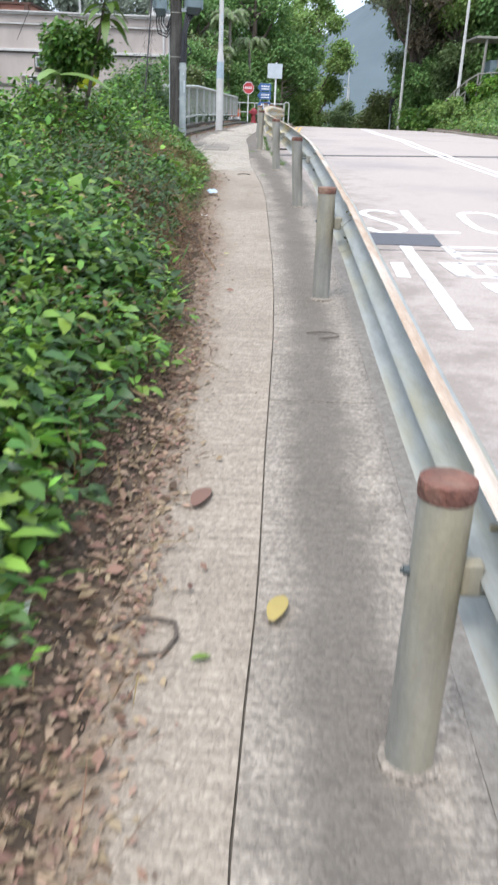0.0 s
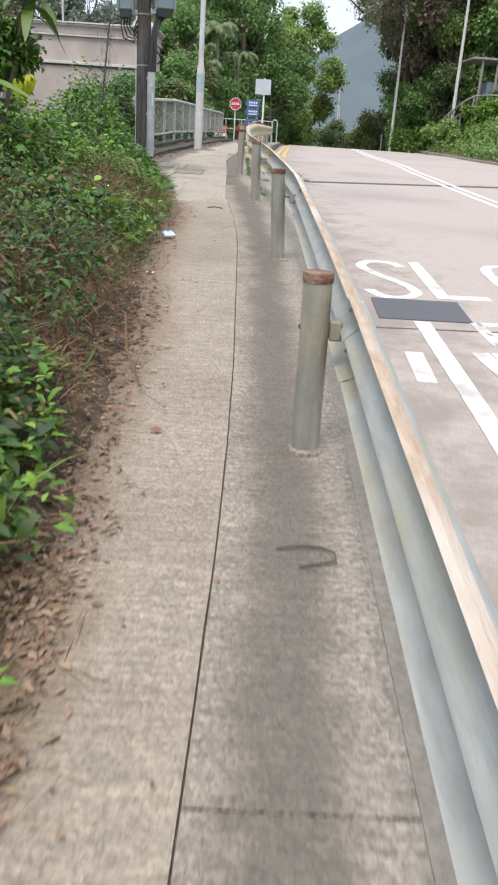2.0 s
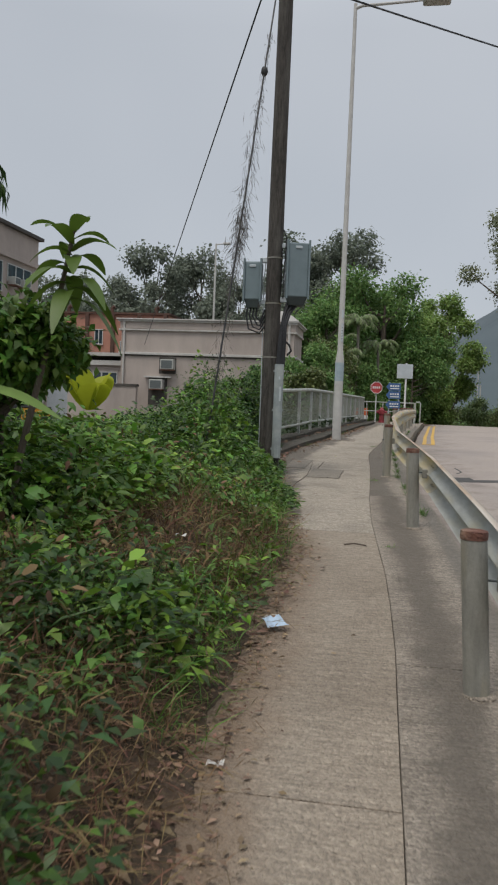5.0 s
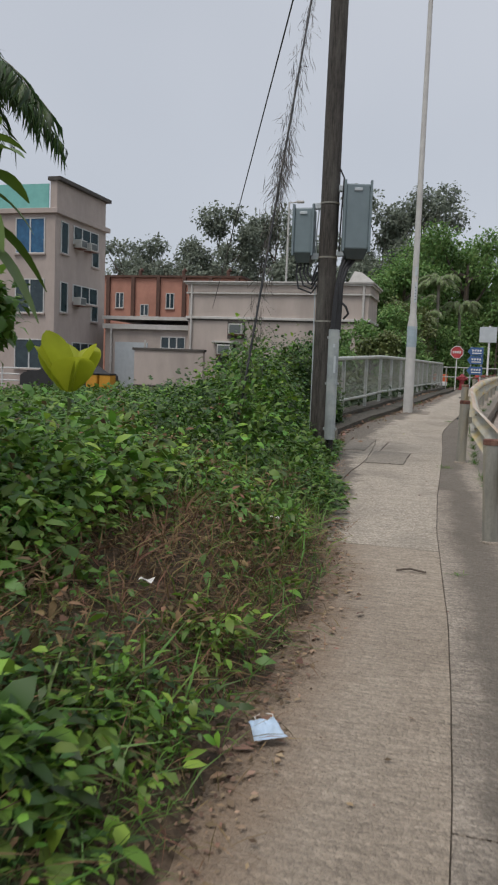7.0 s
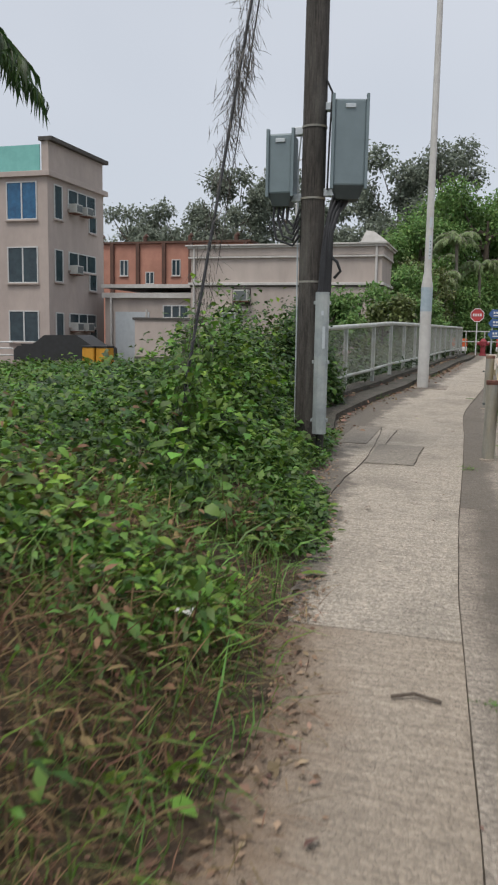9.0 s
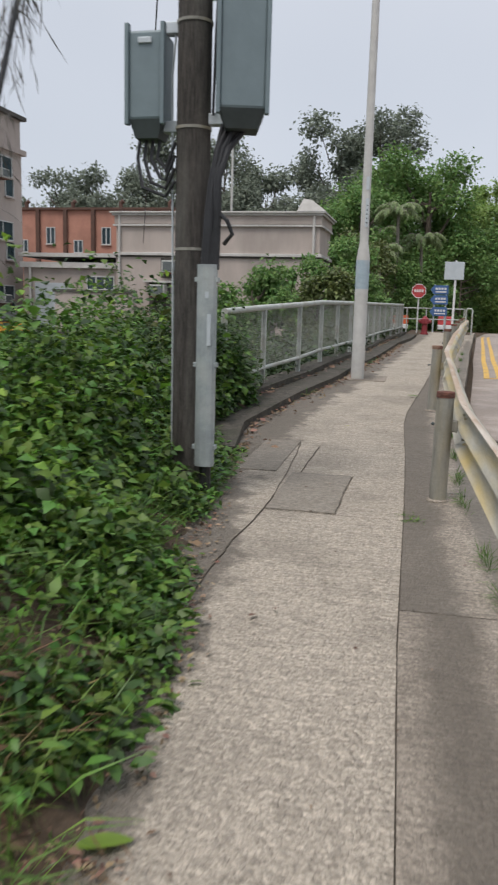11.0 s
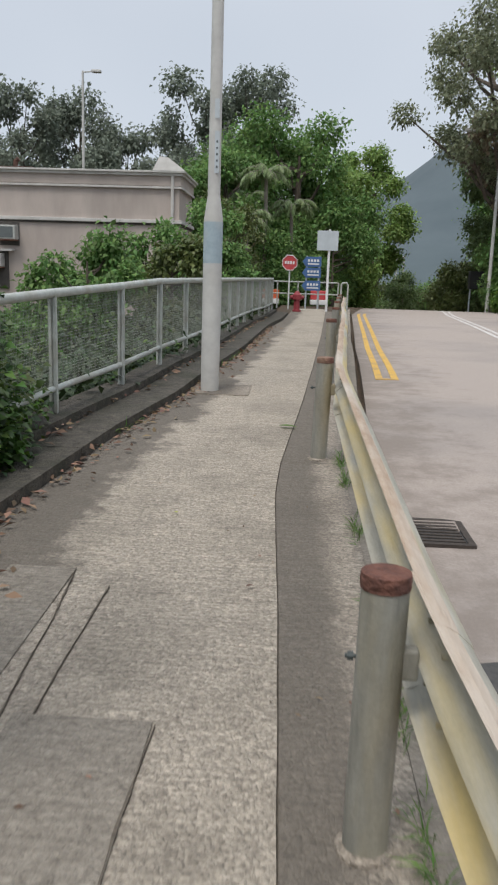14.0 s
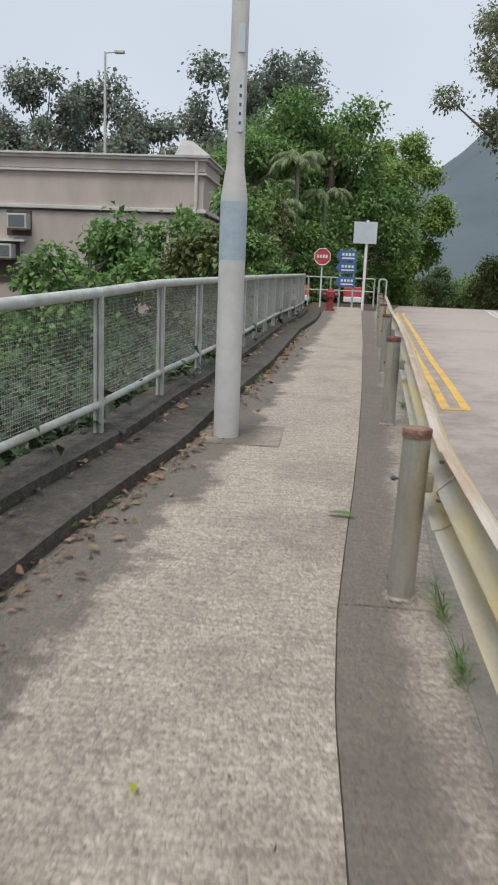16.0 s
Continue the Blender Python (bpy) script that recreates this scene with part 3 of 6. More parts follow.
# raised stepped edging under the pedestrian railing
edging = thing("stepped_edging", "dark weathered two-step concrete edging with moss and leaves", "edging", kind="structure")
cuts = [17.6, 20.3, 23.0, 26.0, 29.0, 32.5, 36, 40.5]
for a, b in zip(cuts, cuts[1:]):
    yy = np.linspace(a + 0.004, b - 0.004, 8)
    part("lower_step", strip(bmesh.new(), yy, lambda v: edge_x(v) - 0.36, edge_x, lambda x, v: ground_z(v) + 0.085 + 0.006 * noise.noise((x * 4, v * 4, 1)), 0.3), DARK_CONCRETE, edging)
    part("upper_step", strip(bmesh.new(), yy, lambda v: edge_x(v) - 0.66, lambda v: edge_x(v) - 0.36, lambda x, v: ground_z(v) + 0.16 + 0.006 * noise.noise((x * 4, v * 4, 1)), 0.5), DARK_CONCRETE, edging)


# ---- road markings ----
def stroke(bm, pts, width, lift=0.006):
    """A painted line on the road along points (x, y)."""
    fine = []
    for (x0, y0), (x1, y1) in zip(pts, pts[1:]):
        n = max(2, int(math.hypot(x1 - x0, y1 - y0) / 0.4))
        fine += [(x0 + (x1 - x0) * i / n, y0 + (y1 - y0) * i / n) for i in range(n)]
    fine.append(pts[-1])
    prev = None
    for i, (x, y) in enumerate(fine):
        ax, ay = fine[max(0, i - 1)]
        bx, by = fine[min(len(fine) - 1, i + 1)]
        d = math.hypot(bx - ax, by - ay)
        nx, ny = -(by - ay) / d * width / 2, (bx - ax) / d * width / 2
        q = [(x + nx, y + ny), (x - nx, y - ny)]
        row = [bm.verts.new((u, v, road_z(u, v) + lift)) for u, v in q] + [bm.verts.new((u, v, road_z(u, v) - 0.01)) for u, v in q]
        if prev:
            bm.faces.new((prev[0], prev[1], row[1], row[0]))
            bm.faces.new((prev[0], row[0], row[2], prev[2]))
            bm.faces.new((prev[1], prev[3], row[3], row[1]))
        else:
            bm.faces.new((row[0], row[2], row[3], row[1]))
        prev = row
    bm.faces.new((prev[0], prev[1], prev[3], prev[2]))
    return bm


def curve(points, n=24):
    """Smooth points through corners, as a painted letter has."""
    out = []
    p = [points[0]] + list(points) + [points[-1]]
    for i in range(1, len(p) - 2):
        for k in range(n // 4):
            t = k / (n // 4)
            out.append(tuple(0.5 * ((2 * p[i][j]) + (p[i + 1][j] - p[i - 1][j]) * t + (2 * p[i - 1][j] - 5 * p[i][j] + 4 * p[i + 1][j] - p[i + 2][j]) * t * t
                                    + (3 * p[i][j] - p[i - 1][j] - 3 * p[i + 1][j] + p[i + 2][j]) * t ** 3) for j in (0, 1)))
    return out + [points[-1]]


slow = thing("road_marking_slow", "worn white painted word SLOW on the road", "road marking", kind="structure")
part("letter_s", stroke(bmesh.new(), curve([(1.66, 9.72), (1.58, 9.9), (1.38, 9.92), (1.27, 9.7), (1.36, 9.38), (1.56, 9.0), (1.62, 8.68), (1.5, 8.5), (1.32, 8.5), (1.22, 8.72)]), 0.1), WHITE_LINE, slow)
bm = stroke(bmesh.new(), [(1.82, 10.0), (1.82, 8.5)], 0.12)
part("letter_l", stroke(bm, [(1.885, 8.56), (2.22, 8.58)], 0.14), WHITE_LINE, slow)
part("letter_o", stroke(bmesh.new(), curve([(2.72, 10.0), (2.52, 9.85), (2.47, 9.3), (2.52, 8.75), (2.72, 8.6), (2.92, 8.75), (2.97, 9.3), (2.92, 9.85), (2.72, 10.0)]), 0.11), WHITE_LINE, slow)
bm = bmesh.new()
for a, b in (((3.16, 10.1), (3.3, 8.65)), ((3.3, 8.65), (3.43, 9.9)), ((3.43, 9.9), (3.56, 8.65)), ((3.56, 8.65), (3.7, 10.1))):
    stroke(bm, [a, b], 0.1)
part("letter_w", bm, WHITE_LINE, slow)
man = thing("road_marking_character", "worn white painted Chinese character for slow on the road", "road marking", kind="structure")
for p in (((1.49, 7.76), (1.47, 4.98)), ((1.29, 7.0), (1.27, 6.42)), ((1.74, 7.05), (1.80, 6.5))):
    part("stroke", stroke(bmesh.new(), p, 0.12), WHITE_LINE, man)
for p in (((1.9, 7.8), (1.92, 7.22)), ((2.45, 7.82), (2.43, 7.22)), ((1.9, 7.76), (2.45, 7.78)), ((1.9, 7.5), (2.45, 7.51)), ((1.9, 7.25), (2.45, 7.26)),
          ((1.86, 7.05), (1.88, 6.5)), ((2.06, 7.05), (2.07, 6.5)), ((2.28, 7.05), (2.28, 6.5)), ((2.52, 7.06), (2.5, 6.5)), ((1.86, 7.02), (2.52, 7.03)), ((1.86, 6.52), (2.52, 6.53)),
          ((1.9, 6.25), (2.5, 6.27))):
    part("stroke", stroke(bmesh.new(), p, 0.09), WHITE_LINE, man)
part("stroke", stroke(bmesh.new(), curve([(1.95, 6.2), (2.05, 5.8), (2.3, 5.35), (2.62, 5.0)]), 0.11), WHITE_LINE, man)
part("stroke", stroke(bmesh.new(), curve([(2.5, 6.25), (2.4, 5.8), (2.2, 5.35), (1.85, 5.0)]), 0.1, 0.009), WHITE_LINE, man)
for k, off in enumerate((-0.11, 0.11)):
    bm = stroke(bmesh.new(), [(centre_x(y) + off, y) for y in np.arange(2, 56, 1.0)], 0.11)
    single("centre_line", bm, WHITE_LINE, "long white painted double centre line of the road", "road marking", "double centre line", "structure")
for off in (0.36, 0.58):
    bm = stroke(bmesh.new(), [(kerb_x(y) + off, y) for y in np.arange(26.0, 48, 1.0)], 0.1)
    single("yellow_line", bm, YELLOW_LINE, "faded yellow double no-parking line beside the kerb", "road marking", "double yellow line", "structure")
bm = stroke(bmesh.new(), [(kerb_x(26) + 0.31, 26.02), (kerb_x(26) + 0.63, 26.02)], 0.1, 0.009)
single("yellow_line", bm, YELLOW_LINE, "yellow cross bar closing the no-parking lines", "road marking", kind="structure")
bm = stroke(bmesh.new(), [(kerb_x(17.9) + 0.15, 17.85), (right_x(18.5) - 0.1, 19.6)], 0.28, 0.004)
single("road_joint", bm, TAR, "dark tarred joint running across the road", "road joint", kind="structure")
bm = stroke(bmesh.new(), [(1.53, 7.8), (1.55, 8.42)], 0.7, 0.008)
single("road_patch", bm, ASPHALT_DARK, "dark square asphalt repair in the road", "road patch", kind="structure")
bm = stroke(bmesh.new(), [(kerb_x(10) + 0.2, 7.55), (3.4, 7.62), (4.1, 7.66)], 0.02, 0.003)
single("road_crack", bm, TAR, "thin dark crack across the road lane", "crack", kind="structure")
bm = stroke(bmesh.new(), [(1.15, 19.9), (1.22, 19.3), (1.12, 19.0)], 0.03, 0.003)
single("road_crack", bm, TAR, "short crooked crack by the drain", "crack", kind="structure")
bm = stroke(bmesh.new(), [(0.92, 18.3), (1.3, 18.36)], 0.3, 0.003)
single("road_stain", bm, TAR, "dark oil stain on the road", "stain", kind="structure")

drain = thing("gully_grate", "rusty iron gully grate set in the road edge", "drain grate", kind="structure")
gz = road_z(0.6, 19.6)
bm = bmesh.new()
for lo, hi in (((0.42, 19.36), (0.80, 19.4)), ((0.42, 19.84), (0.80, 19.88)), ((0.42, 19.4), (0.46, 19.84)), ((0.76, 19.4), (0.8, 19.84))):
    box(bm, (*lo, gz - 0.03), (*hi, gz + 0.012))
part("frame", bm, GRATE, drain)
for i in range(7):
    part("bar", boxed((0.47, 19.43 + i * 0.058, gz - 0.03), (0.75, 19.46 + i * 0.058, gz + 0.01)), GRATE, drain)
# Black slab between the bars paints the darkness of the hole below.
part("pit_dark_slab", boxed((0.46, 19.4, gz - 0.02), (0.76, 19.84, gz + 0.004)), BLACK, drain)

# ---- crash barrier ----
barrier = thing("crash_barrier", "galvanised W-beam crash barrier with round rust-capped posts", "crash barrier")
POST_Y = [-2.9, 1.02, 5.05, 8.94, 12.83, 16.73, 20.62, 24.1, 27.6, 31.0, 34.4, 37.6]
for y in POST_Y:
    x, z = post_x(y), ground_z(y)
    lean = {8.94: -0.06, 12.83: -0.045, 5.05: -0.012, 20.62: 0.02}.get(y, 0.01 * math.sin(y * 3.1))
    post = part("post", tubed([(x, y, z - 0.2), (x + lean, y, z + 0.70)], 0.058, 20), POST_STEEL, barrier, "round steel post", True)
    part("cap", tube(bmesh.new(), [(x + lean, y, z + 0.70), (x + lean, y, z + 0.72), (x + lean, y, z + 0.738), (x + lean, y, z + 0.741)], [0.0605, 0.062, 0.060, 0.05], 20), RUST, post, "rusty post cap")
    bm = bmesh.new()
    tube(bm, [(x - 0.076, y, z + 0.52), (x + 0.09, y, z + 0.52)], 0.006, 6)
    tube(bm, [(x - 0.07, y, z + 0.52), (x - 0.056, y, z + 0.52)], 0.012, 6)
    part("bolt", bm, CABINET_DARK, barrier, "dark through bolt")
    bm = boxed((x + 0.05, y - 0.02, z + 0.47), (x + 0.1, y + 0.02, z + 0.55), 0.008)
    part("spacer", bm, POST_STEEL, barrier, "small steel spacer")
    part("footing", tube(bmesh.new(), [(x, y, z - 0.05), (x, y, z + 0.004), (x, y, z + 0.012)], [0.085, 0.075, 0.06], 11), STRIP, barrier, "mortar collar")
PROFILE = [(0.0, 0.315), (0.018, 0.312), (0.045, 0.298), (0.076, 0.272), (0.083, 0.248), (0.076, 0.224), (0.02, 0.178), (0.004, 0.163), (0.0, 0.155),
           (0.004, 0.147), (0.02, 0.132), (0.076, 0.088), (0.083, 0.064), (0.076, 0.04), (0.045, 0.014), (0.018, 0.002), (0.0, 0.0)]


def rail_base(y):
    return post_x(y) + 0.096, ground_z(y) + 0.355


def beam(y0, y1, lap, lo, hi):
    bm = bmesh.new()
    rows = []
    for y in np.linspace(y0, y1, 12):
        x, z = rail_base(y)
        outer = [bm.verts.new((x + px + lap, y, z + pz * 1.04)) for px, pz in PROFILE[lo:hi]]
        inner = [bm.verts.new((x + px + lap - 0.005, y, z + pz * 1.04 - 0.002)) for px, pz in PROFILE[lo:hi]]
        rows.append(outer + inner[::-1])
    n = len(rows[0])
    for a, b in zip(rows, rows[1:]):
        for i in range(n):
            bm.faces.new((a[i], b[i], b[(i + 1) % n], a[(i + 1) % n]))
    bm.faces.new(rows[0])
    bm.faces.new(rows[-1][::-1])
    return bm


for k, (a, b) in enumerate(zip(POST_Y, POST_Y[1:])):
    rail = part("rail", beam(a - 0.15, b + 0.15, 0.006 * (k % 2), 2, len(PROFILE)), STEEL if k < 4 else STEEL_WORN, barrier, "galvanised W-beam rail", True)
    part("top_lip", beam(a - 0.15, b + 0.15, 0.006 * (k % 2), 0, 3), RUST_LIP, rail, "rust-stained upper lip", False)
    bx, bz = rail_base(b)
    for dy in (-0.1, 0.1):
        for dz in (0.05, 0.115, 0.215, 0.28):
            part("bolt", tubed([(bx + 0.075 - 0.45 * abs(dz - (0.064 if dz < 0.16 else 0.255)), b + dy, bz + dz * 1.04), (bx - 0.012 + 0.05, b + dy, bz + dz * 1.04)], 0.008, 6), STEEL_WORN, rail, "splice bolt")
bm = bmesh.new()
ex, ez = rail_base(37.7)
box(bm, (ex + 0.0, 37.72, ez), (ex + 0.09, 37.95, ez + 0.31), 0.03)
part("end_terminal", bm, STEEL, barrier, "rounded rail end")

# ---- pedestrian railing ----
railing = thing("pedestrian_railing", "weathered grey steel railing with wire mesh panels", "railing")
RY = [19.6 + 1.47 * i for i in range(15)]


def rx(y):
    return edge_x(y) - 0.5


for i, y in enumerate(RY):
    x, z = rx(y), ground_z(y) + 0.15
    bm = boxed((x - 0.03, y - 0.022, z - 0.1), (x - 0.008, y + 0.022, z + 0.93))
    box(bm, (x + 0.008, y - 0.022, z - 0.1), (x + 0.03, y + 0.022, z + 0.93))
    box(bm, (x - 0.008, y - 0.006, z - 0.1), (x + 0.008, y + 0.006, z + 0.93))
    part("post", bm, RAIL_PAINT, railing)
for a, b in zip(RY, RY[1:]):
    pa, pb = Vector((rx(a), a, ground_z(a) + 0.15)), Vector((rx(b), b, ground_z(b) + 0.15))
    up = Vector((0, 0, 1))
    part("top_rail", tubed([pa + up * 0.945, pb + up * 0.945], 0.036, 12), RAIL_PAINT, railing, smooth=True)
    part("bottom_rail", tubed([pa + up * 0.2, pb + up * 0.2], 0.026, 10), RAIL_PAINT, railing, smooth=True)
    bm = bmesh.new()
    w = 0.001
    side = (pb - pa).normalized()
    across = side.cross(up)
    for k in range(1, 56):
        p = pa + (pb - pa) * (k / 56)
        q = [p + side * w - across * w, p - side * w - across * w, p + across * w]
        lo_, hi_ = [bm.verts.new(v + up * 0.22) for v in q], [bm.verts.new(v + up * 0.92) for v in q]
        for j in range(3):
            bm.faces.new((lo_[j], lo_[(j + 1) % 3], hi_[(j + 1) % 3], hi_[j]))
    for k in range(1, 28):
        h = up * (0.22 + 0.7 * k / 28)
        q = [up * w - across * w, -up * w - across * w, across * w]
        lo_, hi_ = [bm.verts.new(pa + h + v) for v in q], [bm.verts.new(pb + h + v) for v in q]
        for j in range(3):
            bm.faces.new((lo_[j], lo_[(j + 1) % 3], hi_[(j + 1) % 3], hi_[j]))
    tagged(part("mesh_panel", bm, MESH_WIRE, railing, "fine welded wire mesh"), kind="stuff")

# ---- street lamp beside the path ----
lamp = thing("street_lamp", "tall pale grey steel street lamp with a blue-grey band", "street lamp", at=(-1.205, 23.29, 0.965))
part("base_column", tubed([(0, 0, -0.05), (0, 0, 1.72)], 0.097, 24), LAMP_PAINT, lamp, "wide lower column", True)
part("neck", tube(bmesh.new(), [(0, 0, 1.72), (0, 0, 1.76), (0, 0, 1.96), (0, 0, 1.98)], [0.098, 0.097, 0.068, 0.066], 24), LAMP_PAINT, lamp, smooth=True)
part("shaft", tubed([(0, 0, 1.97), (0, 0, 9.6)], [0.064, 0.038], 20), LAMP_PAINT, lamp, smooth=True)
part("band", tubed([(0, 0, 1.32), (0, 0, 1.73)], 0.0985, 24), BLUE_BAND, lamp, "faded blue-grey painted band", True)
part("number_plate", boxed((0.005, -0.064, 2.2), (0.05, -0.045, 2.6)), SIGN_GREY, lamp, "pale number plate")
part("sticker", boxed((0.0, -0.067, 2.72), (0.045, -0.052, 2.9)), SIGN_GREY, lamp, "weathered grey sticker")
part("arm", tubed([(0, 0, 9.5), (0.15, 0, 9.55), (1.2, 0.05, 9.62), (1.5, 0.05, 9.64)], [0.04, 0.034, 0.028, 0.026], 12), LAMP_PAINT, lamp, smooth=True)
part("lantern", boxed((1.45, -0.13, 9.55), (2.05, 0.2, 9.68), 0.05), LAMP_PAINT, lamp, "flat grey lantern")
for i in range(5):
    part("number", boxed((0.02, -0.0665, 2.25 + i * 0.06), (0.036, -0.0635, 2.27 + i * 0.06)), CABINET_DARK, lamp, "dark digit bar")

# ---- utility pole ----
PX, PY = -1.71, 16.42
pole = thing("utility_pole", "dark creosoted wooden utility pole with two grey cabinets", "utility pole", at=(PX, PY, 0.7))
part("shaft", tube(bmesh.new(), [(0, 0, -0.3), (0, 0, 1), (0, 0, 4), (0.02, 0, 9.2)], [0.118, 0.114, 0.106, 0.092], 20), WOOD_POLE, pole, smooth=True)
bm = bmesh.new()
outline = [(0.085, -0.1), (0.085, -0.155), (0.1, -0.178), (0.13, -0.19), (0.17, -0.19), (0.2, -0.178), (0.212, -0.155), (0.205, -0.1)]
low_ring, top_ring = [bm.verts.new((u, v, 0.23)) for u, v in outline], [bm.verts.new((u, v, 1.53)) for u, v in outline]
for i in range(len(outline)):
    j = (i + 1) % len(outline)
    bm.faces.new((low_ring[i], low_ring[j], top_ring[j], top_ring[i]))
bm.faces.new(low_ring[::-1])
bm.faces.new(top_ring)
duct = part("cable_duct", bm, DUCT, pole, "galvanised cable guard channel")
for z in (0.34, 0.88, 1.42):
    part("fixing_strap", boxed((0.068, -0.16, z), (0.222, -0.1, z + 0.03), 0.003), DUCT, duct)
part("sticker", boxed((0.165, -0.193, 1.02), (0.19, -0.188, 1.22)), SIGN_GREY, duct, "peeling pale sticker")
part("sticker", boxed((0.15, -0.193, 1.32), (0.172, -0.188, 1.36)), SIGN_GREY, duct, "small pale label")
bm = tubed([(0.15, -0.12, -0.2), (0.15, -0.12, 0.4)], 0.04, 10)
part("cable_pipe", bm, CABLE, pole, "black pipe under the guard")


def cabinet(name, x0, x1, z0, z1, y0, y1):
    body = part(name, boxed((x0, y0, z0), (x1, y1, z1), 0.018), CABINET, pole, "grey-green steel cabinet")
    part("flange", boxed((x1 - 0.008, y0 - 0.02, z0 - 0.03), (x1 + 0.018, y0 + 0.03, z1 + 0.04), 0.004), CABINET, body)
    part("flange", boxed((x0 - 0.018, y0 - 0.02, z0 - 0.03), (x0 + 0.008, y0 + 0.03, z1 + 0.04), 0.004), CABINET, body)
    bm = bmesh.new()
    bmesh.ops.create_cone(bm, cap_ends=True, segments=4, radius1=0.5, radius2=0.7071, depth=1,
                          matrix=Matrix.Translation(((x0 + x1) / 2, (y0 + y1) / 2, z0 - 0.05)) @ Matrix.Diagonal((x1 - x0 - 0.01, y1 - y0 - 0.01, 0.11, 1)) @ Matrix.Rotation(radians(45), 4, 'Z'))
    part("gland_box", bm, CABINET_DARK, body, "dark tapered cable entry")
    part("latch", boxed(((x0 + x1) / 2 - 0.045, y0 - 0.012, z1 - 0.08), ((x0 + x1) / 2 + 0.045, y0, z1 - 0.045), 0.004), SIGN_GREY, body, "pale latch plate")
    return body


cabinet("cabinet", -0.4, -0.175, 2.42, 2.95, -0.12, 0.12)
right_cabinet = cabinet("cabinet", 0.21, 0.5, 2.46, 3.2, -0.16, 0.14)
hinge = Vector((0.36, -0.16, 0))
right_cabinet.matrix_basis = Matrix.Translation(hinge) @ Matrix.Rotation(radians(15), 4, 'Z') @ Matrix.Translation(-hinge)
for z in (2.36, 2.95):
    bm = boxed((-0.2, -0.03, z), (-0.09, 0.05, z + 0.07), 0.006)
    part("bracket", bm, SIGN_GREY, pole, "pale steel bracket")
for z in (2.4, 3.15):
    bm = boxed((0.08, -0.03, z), (0.22, 0.05, z + 0.07), 0.006)
    part("bracket", bm, SIGN_GREY, pole, "pale steel bracket")
for z in (1.62, 2.37, 3.0):
    part("strap", tubed([(0, 0, z), (0, 0, z + 0.018)], 0.1155, 20), POST_STEEL, pole, "thin steel strap")
for k in range(4):
    x = -0.36 + 0.045 * k
    part("cable", tube(bmesh.new(), [(x, 0.0, 2.34), (x - 0.01, -0.02, 2.2), (x + 0.03 + 0.015 * k, -0.04, 2.02 + 0.03 * k), (-0.17, -0.05, 1.96 + 0.05 * k), (-0.1, -0.07, 2.05 + 0.08 * k)], 0.012, 7), CABLE, pole, "black looped cable", True)
for k in range(6):
    a = 0.2 + 0.03 * k
    part("cable", tube(bmesh.new(), [(a, -0.02 + 0.02 * (k % 3), 2.4), (0.17 + 0.016 * k, -0.05 - 0.02 * (k % 2), 2.24), (0.14 + 0.012 * k + 0.01 * (k % 2), -0.07 - 0.012 * k, 2.06), (0.125 + 0.016 * k, -0.1 - 0.008 * (k % 3), 1.85), (0.11 + 0.018 * k, -0.12, 1.5)], 0.019, 7), CABLE, pole, "black cable running down into the guard", True)
part("cable", tube(bmesh.new(), [(0.2, -0.1, 1.86), (0.27, -0.14, 1.8), (0.3, -0.12, 1.72), (0.24, -0.1, 1.66)], 0.014, 7), CABLE, pole, "short black cable stub", True)
part("cable", tube(bmesh.new(), [(-0.12, 0, 3.0), (-0.14, -0.02, 2.7), (-0.12, -0.02, 1.2), (-0.12, 0, 0)], 0.008, 6), SIGN_GREY, pole, "thin earth wire", True)
part("cable", tube(bmesh.new(), [(0.11, -0.03, 3.4), (0.16, -0.03, 3.3), (0.15, -0.05, 2.9), (0.14, -0.05, 2.45)], 0.01, 6), CABLE, pole, "thin black cable", True)


def sag(a, b, drop, n=14):
    a, b = Vector(a), Vector(b)
    return [a + (b - a) * (i / n) - Vector((0, 0, drop * 4 * (i / n) * (1 - i / n))) for i in range(n + 1)]


single("guy_wire", tubed(sag((PX, PY, 8.35), (-13.05, 45.98, 4.72), 0.0), 0.014, 6), CABLE, "thin black wire running from the pole towards the low building", "wire", smooth=True)
vine_line = sag((PX, PY, 8.4), (-2.0, 13.75, 0.95), 0.0, 30)
vine_guy = thing("stay_wire", "black stay wire overgrown with dry hanging vines", "wire", at=(0, 0, 0))
part("wire", tubed(vine_line, 0.012, 6), CABLE, vine_guy, smooth=True)
single("overhead_cable", tubed(sag((PX, PY, 7.55), (7.0, 28.0, 10.0), 0.05), 0.016, 6), CABLE, "black overhead cable crossing above the road", "wire", smooth=True)


# ---- signs and hydrant at the far end of the path ----
def sign_post(x, y, h, r=0.03):
    return tubed([(0, 0, -0.1), (0, 0, h)], r, 10)


stop = thing("stop_sign", "red octagonal stop sign on a pale post", "road sign", at=(-0.86, 47.5, ground_z(47.5)))
part("post", sign_post(0, 0, 1.6), SIGN_WHITE, stop)
bm = bmesh.new()
bmesh.ops.create_cone(bm, cap_ends=True, segments=8, radius1=0.33, radius2=0.33, depth=0.02,
                      matrix=pose(0, -0.05, 1.72, 90) @ Matrix.Rotation(radians(22.5), 4, 'Z'))
plate = part("plate", bm, SIGN_RED, stop, "red octagonal plate")
bm = bmesh.new()
